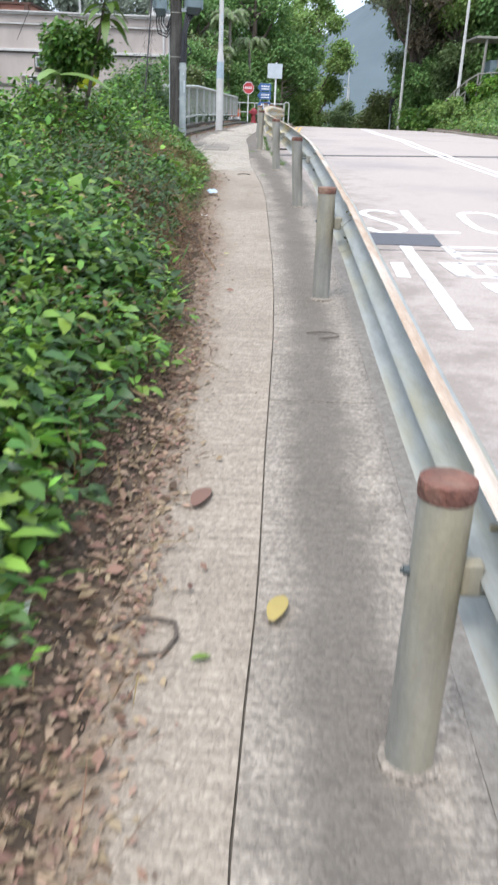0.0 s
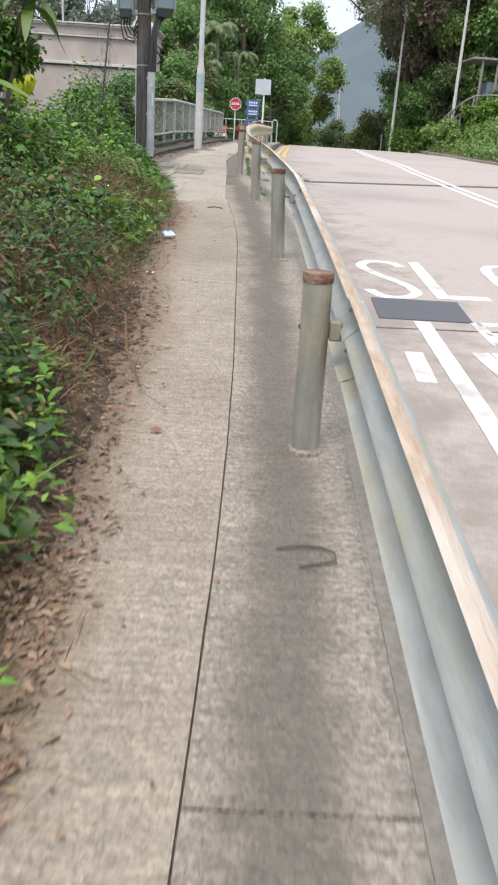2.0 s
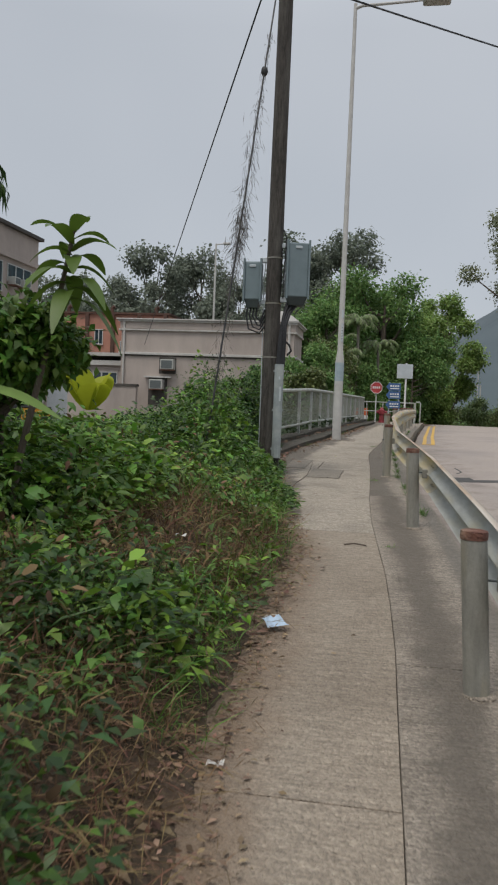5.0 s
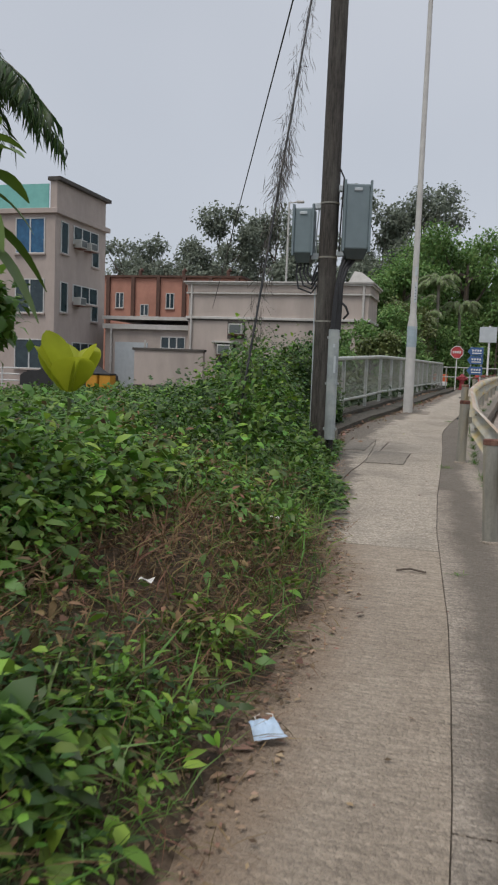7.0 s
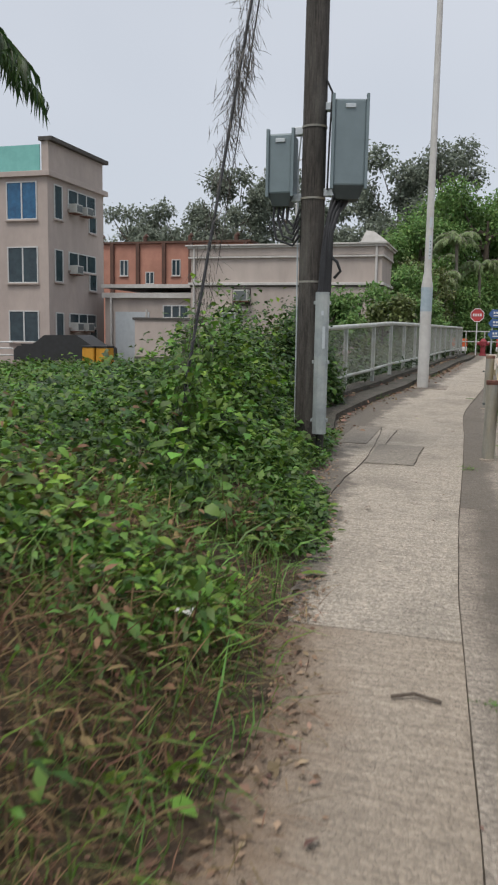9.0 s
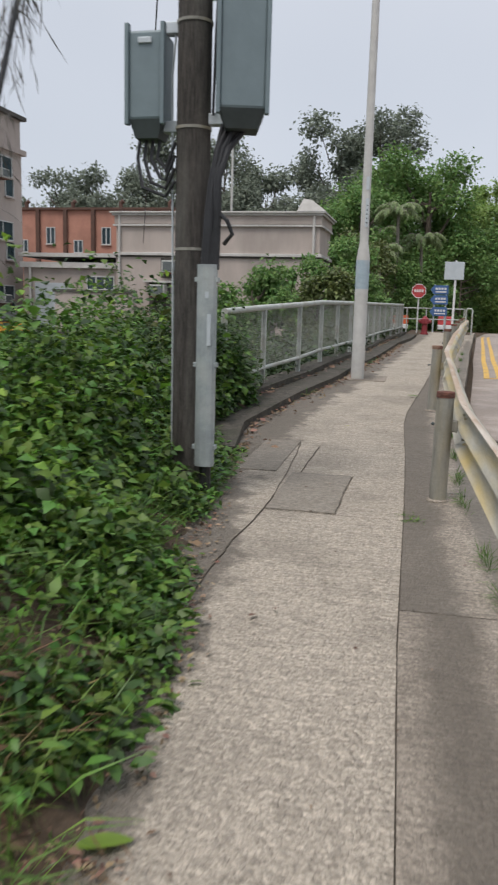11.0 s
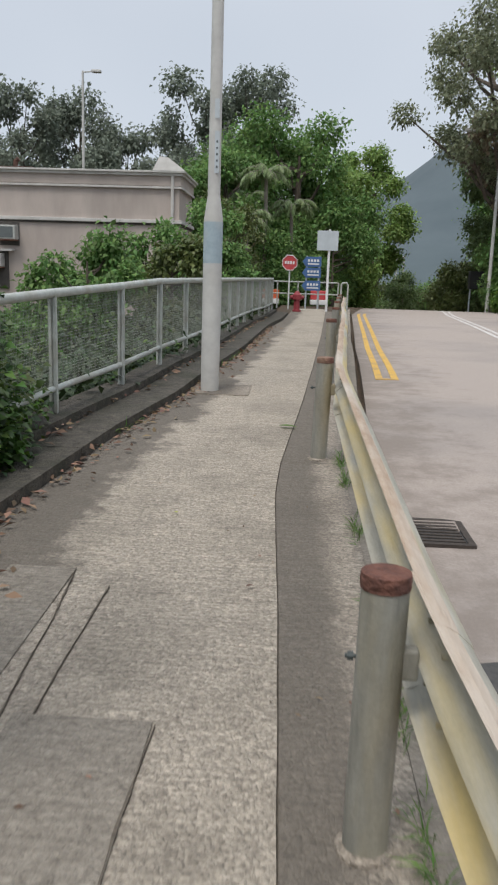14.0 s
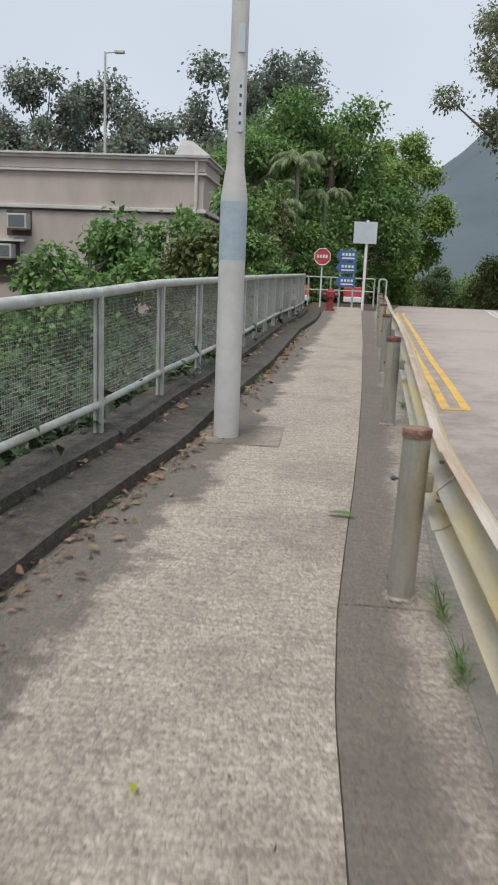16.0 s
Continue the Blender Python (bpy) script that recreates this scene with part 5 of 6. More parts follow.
tree(4.0, 73, -0.5, 11.6, 2.7, 26, 13000, 0.32, LEAF_TREE_LIGHT, "slender light green tree beyond the crest", 0.2, low=0.1, seed=4)
tree(2.2, 66, 0.0, 8.4, 2.6, 20, 12000, 0.3, LEAF_TREE_LIGHT, "light green young tree beyond the crest", 0.18, low=0.05, seed=14)
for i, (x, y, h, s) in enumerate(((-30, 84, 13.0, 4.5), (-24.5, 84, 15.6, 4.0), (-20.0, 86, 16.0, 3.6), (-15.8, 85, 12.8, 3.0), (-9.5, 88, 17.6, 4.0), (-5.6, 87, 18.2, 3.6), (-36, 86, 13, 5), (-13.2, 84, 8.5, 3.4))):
    tree(x, y, 0, h + 1.0, s, 30, 6500, 0.5, LEAF_FAR, "dark forest tree behind the buildings, leaf colour greyed for haze", 0.22, BARK, low=0.3, clump_r=1.35, seed=i)
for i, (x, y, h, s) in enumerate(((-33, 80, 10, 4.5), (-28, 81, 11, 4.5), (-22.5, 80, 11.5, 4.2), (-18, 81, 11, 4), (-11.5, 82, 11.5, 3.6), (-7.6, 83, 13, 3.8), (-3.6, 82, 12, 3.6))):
    tree(x, y, 0, h, s, 24, 3600, 0.55, LEAF_FAR, "dark understorey tree closing the forest edge, leaf colour greyed for haze", 0.18, BARK, low=0.1, clump_r=1.5, seed=120 + i)
tree(9.9, 58, 1.4, 13.8, 5.9, 36, 13000, 0.27, LEAF_GREY, "large spreading old tree with gappy russet-green crown", 0.34, BARK, low=0.45, clump_r=0.95, seed=21, lean=(-0.6, 0))
tree(12.5, 57, 1.6, 12.6, 3.2, 18, 12000, 0.3, LEAF_TREE_LIGHT, "bright green tree beside the old tree", 0.3, low=0.45, seed=22)
tree(10.2, 57.5, 1.4, 9.0, 3.4, 14, 3500, 0.36, LEAF_RUSSET, "russet-leaved branches of a smaller tree", 0.2, low=0.55, clump_r=0.9, seed=23)
for i, (x, y, z, h, s) in enumerate(((5.0, 104, -4, 6.0, 3.2), (8.2, 108, -4, 5.5, 3.2), (11.0, 100, -3, 4.6, 3.2), (13.2, 94, -2, 4.0, 3.2), (9.8, 86, -2, 3.8, 2.4), (11.6, 78, 0, 2.8, 2.4), (2.0, 92, -3, 7, 3))):
    tree(x, y, z, h, s, 22, 4000, 0.34, (LEAF_THICKET, LEAF_TREE)[i % 2], "dense dark green bush beyond the crest", 0.15, low=0.06, clump_r=1.1, seed=140 + i)
for i, (x, y, h, s) in enumerate(((10.1, 56.2, 4.4, 1.3), (12.3, 55.4, 4.6, 1.4), (11.2, 68.0, 3.0, 1.7), (12.8, 68.5, 4.6, 2.1), (14.4, 70.0, 6.0, 2.4), (10.6, 62.0, 6.0, 2.0), (14.8, 56.5, 8.0, 2.6), (12.0, 63.0, 8.5, 2.6))):
    tree(x, y, bank_z(x, y) - 0.2, h, s, 24, 10000, 0.24, (LEAF_TREE, LEAF_THICKET)[i % 2], "leafy green tree crowding the far bank", 0.14, low=0.06, clump_r=0.8, seed=160 + i)
for i, (x, y, h, s, m) in enumerate(((18.5, 90, 10, 3.8, LEAF_OLIVE), (20.0, 101, 8.5, 3.2, LEAF_TREE_LIGHT), (13, 66, 9, 4, LEAF_THICKET), (17, 60, 10, 4.5, LEAF_THICKET), (16, 54, 8, 3, LEAF_TREE), (20, 52, 9, 4, LEAF_THICKET), (14.5, 76, 9, 4.5, LEAF_TREE), (21, 70, 12, 5, LEAF_THICKET), (25, 56, 11, 5, LEAF_TREE))):
    tree(x, y, 1.8, h, s, 16, 11000, 0.36, m, "dense green roadside tree on the far bank", 0.25, low=0.08, seed=30 + i)
for i, (x, y, z, h, s, m) in enumerate(((8.9, 66, -0.2, 3.6, 2.0, LEAF_OLIVE), (7.6, 80, -1.5, 4.4, 2.2, LEAF_THICKET), (3.8, 84, -1.6, 4.6, 2.6, LEAF_OLIVE), (0.6, 80, -1, 4.4, 2.6, LEAF_OLIVE), (6.0, 96, -3, 5.0, 3.0, LEAF_THICKET),
                                        (-2.6, 53, 0.3, 3.6, 2.2, LEAF_TREE), (-6.5, 60, 0, 6.0, 2.8, LEAF_THICKET), (1.2, 58, 0.4, 4.4, 2.2, LEAF_TREE), (-1.6, 55, 0.4, 4.2, 2.0, LEAF_TREE), (-8.5, 62, 0, 7.5, 3.2, LEAF_THICKET), (-17, 78, 0, 7, 4, LEAF_OLIVE), (-27, 78, 0, 8, 4, LEAF_OLIVE))):
    tree(x, y, z, h, s, 12, 6500, 0.24, m, "bushy green shrub thicket near the crest", 0.12, low=0.08, category="shrub", name="shrub", seed=50 + i)
for i, (x, y, z, h, s, m) in enumerate(((-4.5, 36.5, 0.2, 3.0, 1.2, LEAF_TREE), (-5.5, 35.5, 0.2, 2.5, 0.9, LEAF_TREE), (-3.5, 40, 0.2, 4.1, 1.3, LEAF_TREE), (-3.0, 44.5, 0.4, 4.5, 1.5, LEAF_OLIVE), (-6.9, 34.5, 0.1, 1.2, 0.9, LEAF_TREE), (-4.6, 31.0, 0.2, 2.6, 1.2, LEAF_TREE), (-3.3, 33.5, 0.3, 2.5, 1.0, LEAF_OLIVE), (-2.6, 37.5, 0.3, 2.7, 0.9, LEAF_TREE))):
    tree(x, y, z, h, s, 20, 8000, 0.13, m, "leafy green shrub growing below the railing", 0.07, low=0.06, category="shrub", name="shrub", seed=70 + i)
for i, (x, y, h) in enumerate(((9.7, 52.5, 1.3), (10.8, 50.2, 1.4), (12.0, 48.7, 1.5), (13.4, 48.4, 1.5), (11.4, 47.9, 1.0), (12.8, 47.6, 1.1), (9.9, 55, 1.5), (10.4, 58, 1.8), (15, 48, 1.6), (11.0, 53.0, 1.5), (10.8, 62, 2), (12, 66, 2.2))):
    tree(x, y, bank_z(x, y) - 0.1, h, 1.1, 9, 4200, 0.15, (LEAF_MID, LEAF_TREE_LIGHT, LEAF_BRIGHT)[i % 3], "low bright green shrub on the bank", 0.0, low=0.1, category="shrub", name="shrub", seed=90 + i)


def palm(x, y, z, height, fronds, length, label, mat, seed=0, r0=0.16, rise=0.0):
    r = np.random.default_rng(seed)
    t = thing("palm_tree", label, "palm tree", at=(x, y, z))
    part("trunk", tube(bmesh.new(), [(0, 0, -0.5), (0.05, 0, height * 0.5), (0.0, 0, height)], [r0 * 1.2, r0, r0 * 0.8], 10), BARK_PALE, t, smooth=True)
    for k in range(fronds):
        a, lift = 6.283 * k / fronds + r.random() * 0.4, r.random() * 1.1 - 0.1 + rise
        way = Vector((math.cos(a), math.sin(a), 0))
        pts = [Vector((0, 0, height)) + way * (length * u) + Vector((0, 0, length * (lift * u - (0.55 + 0.35 * lift) * u * u * 1.2))) for u in np.linspace(0, 1, 9)]
        stem = part("frond", tube(bmesh.new(), pts, [0.03 * (1 - 0.8 * u) for u in np.linspace(0, 1, 9)], 5), BARK_PALE, t, "palm frond")
        sp, wy = [], []
        for i in range(8):
            for u in np.linspace(0, 1, 7, endpoint=False):
                q = pts[i] + (pts[i + 1] - pts[i]) * u
                d = (pts[i + 1] - pts[i]).normalized()
                for sgn in (-1, 1):
                    s_ = d.cross(Vector((0, 0, 1))).normalized() * sgn
                    sp.append(q)
                    wy.append(s_ * 0.8 + d * 0.7 + Vector((0, 0, -0.35 - 0.3 * r.random())))
        leaves("leaflet_fringe", mat, sp, wy, length * 0.3, length * 0.03, stem, 0.4, kind="stuff")


palm(-16.9, 30.5, 0.0, 11.2, 12, 3.4, "tall palm with long drooping dark fronds", LEAF_DARK, 3, rise=0.15)
for i, (x, y, h) in enumerate(((-2.2, 53, 6.4), (-3.3, 55, 5.4), (-1.0, 54, 5.0), (-2.9, 51, 4.2), (-4.4, 56, 6.6))):
    palm(x, y, 0.4, h, 20, 1.15, "slim fan palm with pale grey-green fronds", LEAF_FAN, 10 + i, 0.1, 0.75)

# ---- plants on the bank beside the path ----
def veg_top(x, y):
    """How high the plants stand over the bare bank."""
    d = edge_x(y) - x
    h = 0.17 + 0.12 * noise.noise((x * 1.3, y * 1.3, 11)) + 0.09 * noise.noise((x * 3.4, y * 3.4, 12))
    if y < 9.5:
        h += 0.13 * min(1, max(0, (d - 0.2) / 0.4)) * min(1, (9.5 - y) / 1.5)
    if 8.4 < y < 11.3:
        h += 0.36 * min(1, max(0, (d - 1.0) / 0.5)) * min(1, (y - 8.4) / 0.5, (11.3 - y) / 0.4)
    if 11.5 < y < 14.5:
        h += 0.16 * min(1, max(0, (d - 0.5) / 0.9)) * min(1, (y - 11.5) / 1.2)
    if 14.0 < y < 18.2:
        h += 0.6 * min(1, max(0, (d - 0.42) / 0.6)) * min(1, (y - 14.0) / 1.5) * (1 - 0.85 * min(1, max(0, (d - 1.15) / 0.6)))
    if y >= 18.2:
        h += (0.72 if y < 20.6 else 0.5) if d < 1.6 else 0.2
    return max(0.06, h * min(1, max(0.2, d / 0.5)))


def scatter(n, y0, y1, d0, d1, keep=None):
    out = []
    while len(out) < n:
        y, d = rng.uniform(y0, y1), rng.uniform(d0, d1)
        x = edge_x(y) - d
        if keep is None or keep(x, y, d):
            out.append((x, y))
    return np.array(out)


DRY_SPOTS = ((0.95, 10.4, 0.75, 1.15, 0.95), (0.5, 6.6, 0.45, 1.3, 0.75), (0.75, 7.9, 0.5, 0.6, 0.6), (0.75, 4.3, 0.5, 0.9, -0.4), (0.45, 13.2, 0.35, 0.3, 0.75), (1.2, 6.9, 0.6, 1.2, 0.5), (0.3, 2.6, 0.25, 1.6, 0.35), (1.1, 6.9, 0.5, 0.6, 0.25), (1.5, 8.3, 0.35, 0.4, 0.4), (0.9, 12.5, 0.35, 0.4, 0.45), (0.7, 4.6, 0.3, 0.5, 0.2))


def lushness(x, y):
    """High where green plants crowd, low where the grass has dried out."""
    d = edge_x(y) - x
    v = 0.78 + 0.6 * noise.noise((x * 0.9, y * 0.9, 20)) + 0.35 * noise.noise((x * 2.6, y * 2.6, 21))
    for d0, y0, rd, ry, deep in DRY_SPOTS:
        v -= deep * math.exp(-((d - d0) / rd) ** 2 - ((y - y0) / ry) ** 2)
    return v + (0.2 if y > 12.8 else 0)


def clumped(name, mat, n_clumps, per, y0, y1, d0, d1, size, label, wide=0.72, spread=0.2, keep=None, droop=0.25):
    c = scatter(n_clumps, y0, y1, d0, d1, keep)
    sp, wy, sz = [], [], []
    for x, y in c:
        g, h = bank_z(x, y), veg_top(x, y) * rng.uniform(0.2, 1.0) ** 1.3 * 1.75
        rad = spread * rng.uniform(0.6, 1.3)
        k = int(per * rng.uniform(0.6, 1.4))
        a, r = rng.random(k) * 6.283, rad * np.sqrt(rng.random(k))
        u = rng.random(k) ** 0.6
        px, py = x + np.cos(a) * r, y + np.sin(a) * r
        pz = g + 0.02 + h * u * (1 - 0.5 * (r / rad) ** 2)
        sp.append(np.stack([px, py, pz], 1))
        wy.append(np.stack([np.cos(a) + rng.normal(size=k) * 0.6, np.sin(a) + rng.normal(size=k) * 0.6, rng.uniform(-0.6, 0.8, k)], 1))
        sz.append(size * rng.uniform(0.7, 1.3) * rng.uniform(0.55, 1.45, k))
    sp, wy, sz = np.concatenate(sp), np.concatenate(wy), np.concatenate(sz)
    return leaves(name, mat, sp, wy, sz, sz * wide, droop=droop, label=label, category="plants", kind="stuff", full=y0 < 13 and (d1 <= 2.3 or size > 0.07 and d1 < 4))


lush = lambda x, y, d: lushness(x, y) > 0.45 and not (y > 17.9 and d < 0.75) and (d > (0.42 if y < 2.6 else 0.3 if y < 12 else 0.16) + 0.22 * noise.noise((y * 1.6, 5, 0)))
clumped("groundcover", LEAF_BRIGHT, 760, 34, -2.0, 12.4, 0.25, 2.2, 0.052, "bright green narrow-leaved groundcover on the bank", wide=0.5, keep=lush)
clumped("groundcover", LEAF_MID, 1900, 36, -2.0, 18.5, 0.3, 4.2, 0.054, "mid-green leafy groundcover on the bank", wide=0.5, keep=lush)
clumped("groundcover", LEAF_DARK, 1200, 36, -2.0, 20.0, 0.35, 4.5, 0.054, "dark green leafy undergrowth on the bank", wide=0.55, keep=lush)
clumped("weeds", LEAF_MID, 260, 44, -1.5, 6.0, 0.3, 2.2, 0.066, "broad mid-green weeds crowding the bank", wide=0.45, spread=0.2, keep=lush)
clumped("weeds", LEAF_DARK, 420, 40, -1.5, 9.8, 0.3, 2.2, 0.066, "broad dark green weeds crowding the bank", wide=0.45, spread=0.2, keep=lush)
clumped("weeds", LEAF_BRIGHT, 70, 26, -1.5, 13.8, 0.5, 2.0, 0.095, "large-leaved bright green weeds among the groundcover", wide=0.5, spread=0.16, keep=lush)
clumped("weeds", LEAF_DARK, 520, 30, 3.0, 9.5, 0.36, 2.4, 0.05, "low dark green weeds among dry grass", wide=0.45, spread=0.18)
clumped("weeds", LEAF_MID, 200, 26, 3.0, 12.5, 0.36, 2.4, 0.055, "low green weeds among dry grass", wide=0.45, spread=0.15)
edge_plants = lambda x, y, d: noise.noise((x * 1.4, y * 1.4, 44)) > -0.15
clumped("weeds", LEAF_MID, 230, 26, 12.7, 17.3, 0.1, 0.45, 0.05, "low green weeds spilling over the path edge", wide=0.5, spread=0.14, keep=edge_plants)
clumped("weeds", LEAF_DARK, 110, 24, 12.7, 17.3, 0.12, 0.4, 0.055, "dark green weeds spilling over the path edge", wide=0.5, spread=0.12, keep=edge_plants)
broad = lambda x, y, d: lushness(x, y) > 0.5 and noise.noise((x * 1.1, y * 1.1, 61)) > -0.1
clumped("broadleaf_weeds", LEAF_BRIGHT, 80, 16, 8.6, 11.8, 0.3, 3.2, 0.08, "bright heart-leaved weeds standing over the bank", wide=0.75, spread=0.16, keep=broad, droop=0.35)
clumped("broadleaf_weeds", LEAF_MID, 170, 16, 8.6, 13.4, 0.3, 3.6, 0.08, "mid-green heart-leaved weeds standing over the bank", wide=0.75, spread=0.18, keep=broad, droop=0.35)
clumped("broadleaf_weeds", LEAF_MID, 130, 14, -1.0, 5.5, 0.3, 1.6, 0.085, "broad-leaved weeds standing over the bank", wide=0.7, spread=0.15, keep=broad, droop=0.3)
clumped("broadleaf_weeds", LEAF_BRIGHT, 70, 14, -1.0, 5.5, 0.3, 1.3, 0.085, "bright broad-leaved weeds standing over the bank", wide=0.7, spread=0.14, keep=broad, droop=0.3)
tall = lambda x, y, d: noise.noise((x * 1.3, y * 1.3, 63)) > -0.3
clumped("tall_weeds", LEAF_MID, 230, 50, 8.7, 11.2, 1.15, 3.0, 0.075, "tall lush green weeds round the sapling", wide=0.5, spread=0.2, keep=tall)
clumped("tall_weeds", LEAF_BRIGHT, 130, 50, 8.7, 11.2, 1.15, 3.0, 0.075, "tall fresh green weeds round the sapling", wide=0.5, spread=0.2, keep=tall)
clumped("weeds", LEAF_MID, 36, 26, 17.1, 17.9, 0.0, 0.3, 0.05, "low weeds at the end of the edging", wide=0.5, spread=0.12)
clumped("withered_plants", STRAW, 200, 22, 2.5, 13.5, 0.3, 2.2, 0.05, "withered brown leaves tangled among the plants", wide=0.4, spread=0.2)
hedge = lambda x, y, d: (14.2 < y < 18.0 and d > 0.55) or (18.0 <= y < 20.9 and 0.55 < d < 1.6)
clumped("hedge_foliage", LEAF_MID, 480, 80, 14.2, 20.9, 0.5, 3.2, 0.058, "dense creeper foliage round the pole foot", spread=0.26, keep=hedge)
clumped("hedge_foliage", LEAF_DARK, 300, 80, 14.2, 20.9, 0.5, 3.2, 0.058, "dark creeper foliage round the pole foot", spread=0.26, keep=hedge)
clumped("hedge_foliage", LEAF_BRIGHT, 150, 60, 14.2, 20.9, 0.45, 2.6, 0.075, "bright fresh creeper leaves round the pole foot", spread=0.2, keep=hedge)
clumped("hedge_foliage", LEAF_DARK, 150, 80, 17.5, 19.5, 0.5, 1.1, 0.06, "dark creeper foliage over the railing end", spread=0.22)
clumped("hedge_foliage", LEAF_DARK, 110, 70, 18.6, 20.1, 0.36, 0.66, 0.062, "dark creeper foliage grown through the railing", spread=0.16)
clumped("hedge_foliage", LEAF_MID, 60, 50, 18.6, 20.1, 0.34, 0.66, 0.066, "green creeper leaves grown through the railing", spread=0.16)
clumped("hedge_foliage", LEAF_OLIVE, 60, 40, 18.2, 20.9, 0.5, 1.2, 0.07, "yellowish creeper on the railing end", spread=0.2, keep=hedge)
clumped("undergrowth", LEAF_MID, 130, 40, 20.5, 36, 0.75, 4.5, 0.09, "green undergrowth behind the railing", spread=0.4)
clumped("undergrowth", LEAF_DEEP, 1300, 46, 20.5, 38, 0.75, 4.0, 0.09, "tangled undergrowth behind the railing, leaf colour darkened for shade", spread=0.4)
clumped("undergrowth", LEAF_DEEP, 1100, 40, 10.0, 40, 3.2, 9.0, 0.12, "undergrowth on the lower slope, leaf colour darkened for shade", spread=0.5)
clumped("undergrowth", LEAF_MID, 900, 36, 12.0, 40, 4.0, 18.0, 0.16, "rough green plants on the lower ground", spread=0.7)
dry = lambda x, y, d: lushness(x, y) < 0.52 + 0.2 * rng.random() and y < 13.5
# grass and straw
def blades(name, mat, n, y0, y1, d0, d1, length, label, keep=None, flat=False):
    c = scatter(n, y0, y1, d0, d1, keep)
    z = np.array([max(bank_z(x, y), ground_z(y) if x > edge_x(y) - 0.28 else -9) + 0.015 for x, y in c])
    if flat:
        z += rng.random(n) * 0.08
    w = rng.normal(size=(n, 3)) * (1, 1, 0.25) + (0, 0, 0.1 if flat else 1.3)
    s = length * rng.uniform(0.5, 1.4, n)
    return leaves(name, mat, np.column_stack([c, z]), w, s, np.maximum(0.004, s * (0.02 if flat else 0.03)), droop=0.1 if flat else 0.45, label=label, category="grass", kind="stuff")


blades("grass", GRASS, 1600, 12.4, 16.0, 0.15, 1.1, 0.2, "dark green grass spilling from the hedge foot", keep=lambda x, y, d: noise.noise((x * 2, y * 2, 72)) > -0.1)
blades("grass", GRASS, 420, 8.0, 12.5, 0.25, 1.2, 0.26, "long arching green grass on the bank", keep=lambda x, y, d: lushness(x, y) > 0.35 and noise.noise((x * 2, y * 2, 71)) > 0)
blades("grass", GRASS, 4200, 3.0, 17.5, 0.2, 2.6, 0.26, "fresh green grass blades on the bank", keep=lambda x, y, d: lushness(x, y) > 0.3)
blades("grass", GRASS, 2600, 8.0, 13.5, 0.1, 1.4, 0.2, "short green grass at the path edge", keep=lambda x, y, d: lushness(x, y) > 0.15)
blades("dry_grass", STRAW, 2200, -2.0, 13.0, -0.05, 0.5, 0.16, "dry stalks strewn along the path edge", flat=True)
blades("dry_grass", STRAW, 12000, 3.0, 14.0, 0.15, 2.4, 0.2, "dry flattened brown grass on the bank", keep=dry, flat=True)
blades("dry_grass", STRAW, 10000, 2.0, 14.0, 0.25, 2.4, 0.2, "dry brown grass stalks among the plants", keep=dry)

# fallen leaves
c = np.concatenate([scatter(5200, -2.5, 13, 0.0, 0.4), scatter(2600, -2.5, 13, 0.15, 0.7), scatter(1100, 12, 17.6, -0.03, 0.45), scatter(90, 0.5, 13, -0.2, 0.02)])
z = np.array([max(bank_z(x, y), ground_z(y) if x > edge_x(y) - 0.28 else -9) + 0.012 for x, y in c])
s = rng.uniform(0.012, 0.042, len(c)) * np.where(rng.random(len(c)) < 0.08, 2.0, 1)
leaves("leaf_litter", DEAD_LEAF, np.column_stack([c, z + rng.random(len(c)) * 0.012]), rng.normal(size=(len(c), 3)) * (1, 1, 0.18), s, s * 0.5, droop=0.05, label="scattered dry brown fallen leaves along the path edge", category="fallen leaves", kind="stuff")
c = np.concatenate([scatter(1500, -2.5, 13, -0.08, 0.3), scatter(7000, -2.0, 4.2, 0.0, 0.75), scatter(420, 14.0, 17.5, -0.1, 0.3)])
z = np.array([max(bank_z(x, y), ground_z(y) if x > edge_x(y) - 0.28 else -9) + 0.012 for x, y in c])
s = rng.uniform(0.012, 0.05, len(c))
leaves("leaf_litter", PALE_LITTER, np.column_stack([c, z]), rng.normal(size=(len(c), 3)) * (1, 1, 0.12), s, s * 0.5, droop=0.04, label="bleached tan fallen leaves along the path edge", category="fallen leaves", kind="stuff")
c = np.concatenate([scatter(620, 17.8, 34, -0.11, 0.0), scatter(160, 17.8, 34, -0.3, 0.0), scatter(260, 18, 36, 0.26, 0.36)])
z = np.array([ground_z(y) + (0.012 if x > edge_x(y) else 0.1) for x, y in c])
s = rng.uniform(0.03, 0.085, len(c)) * np.where(rng.random(len(c)) < 0.2, 1.4, 1)
leaves("leaf_litter", DEAD_LEAF, np.column_stack([c, z + rng.random(len(c)) * 0.02]), rng.normal(size=(len(c), 3)) * (1, 1, 0.25), s, s * 0.5, droop=0.05, label="dry brown leaves gathered against the edging", category="fallen leaves", kind="stuff")
c = np.column_stack([rng.uniform(-1.2, 0.4, 130), rng.uniform(0, 24, 130)])
c = c[[edge_x(y) < x < kerb_x(y) - 0.15 for x, y in c]]
s = rng.uniform(0.008, 0.035, len(c))
leaves("path_debris", DEAD_LEAF, np.column_stack([c, [ground_z(y) + 0.010 for x, y in c]]), rng.normal(size=(len(c), 3)) * (1, 1, 0.1), s, s * 0.5, droop=0.0, label="tiny bits of dry leaf on the concrete", category="fallen leaves", kind="stuff")
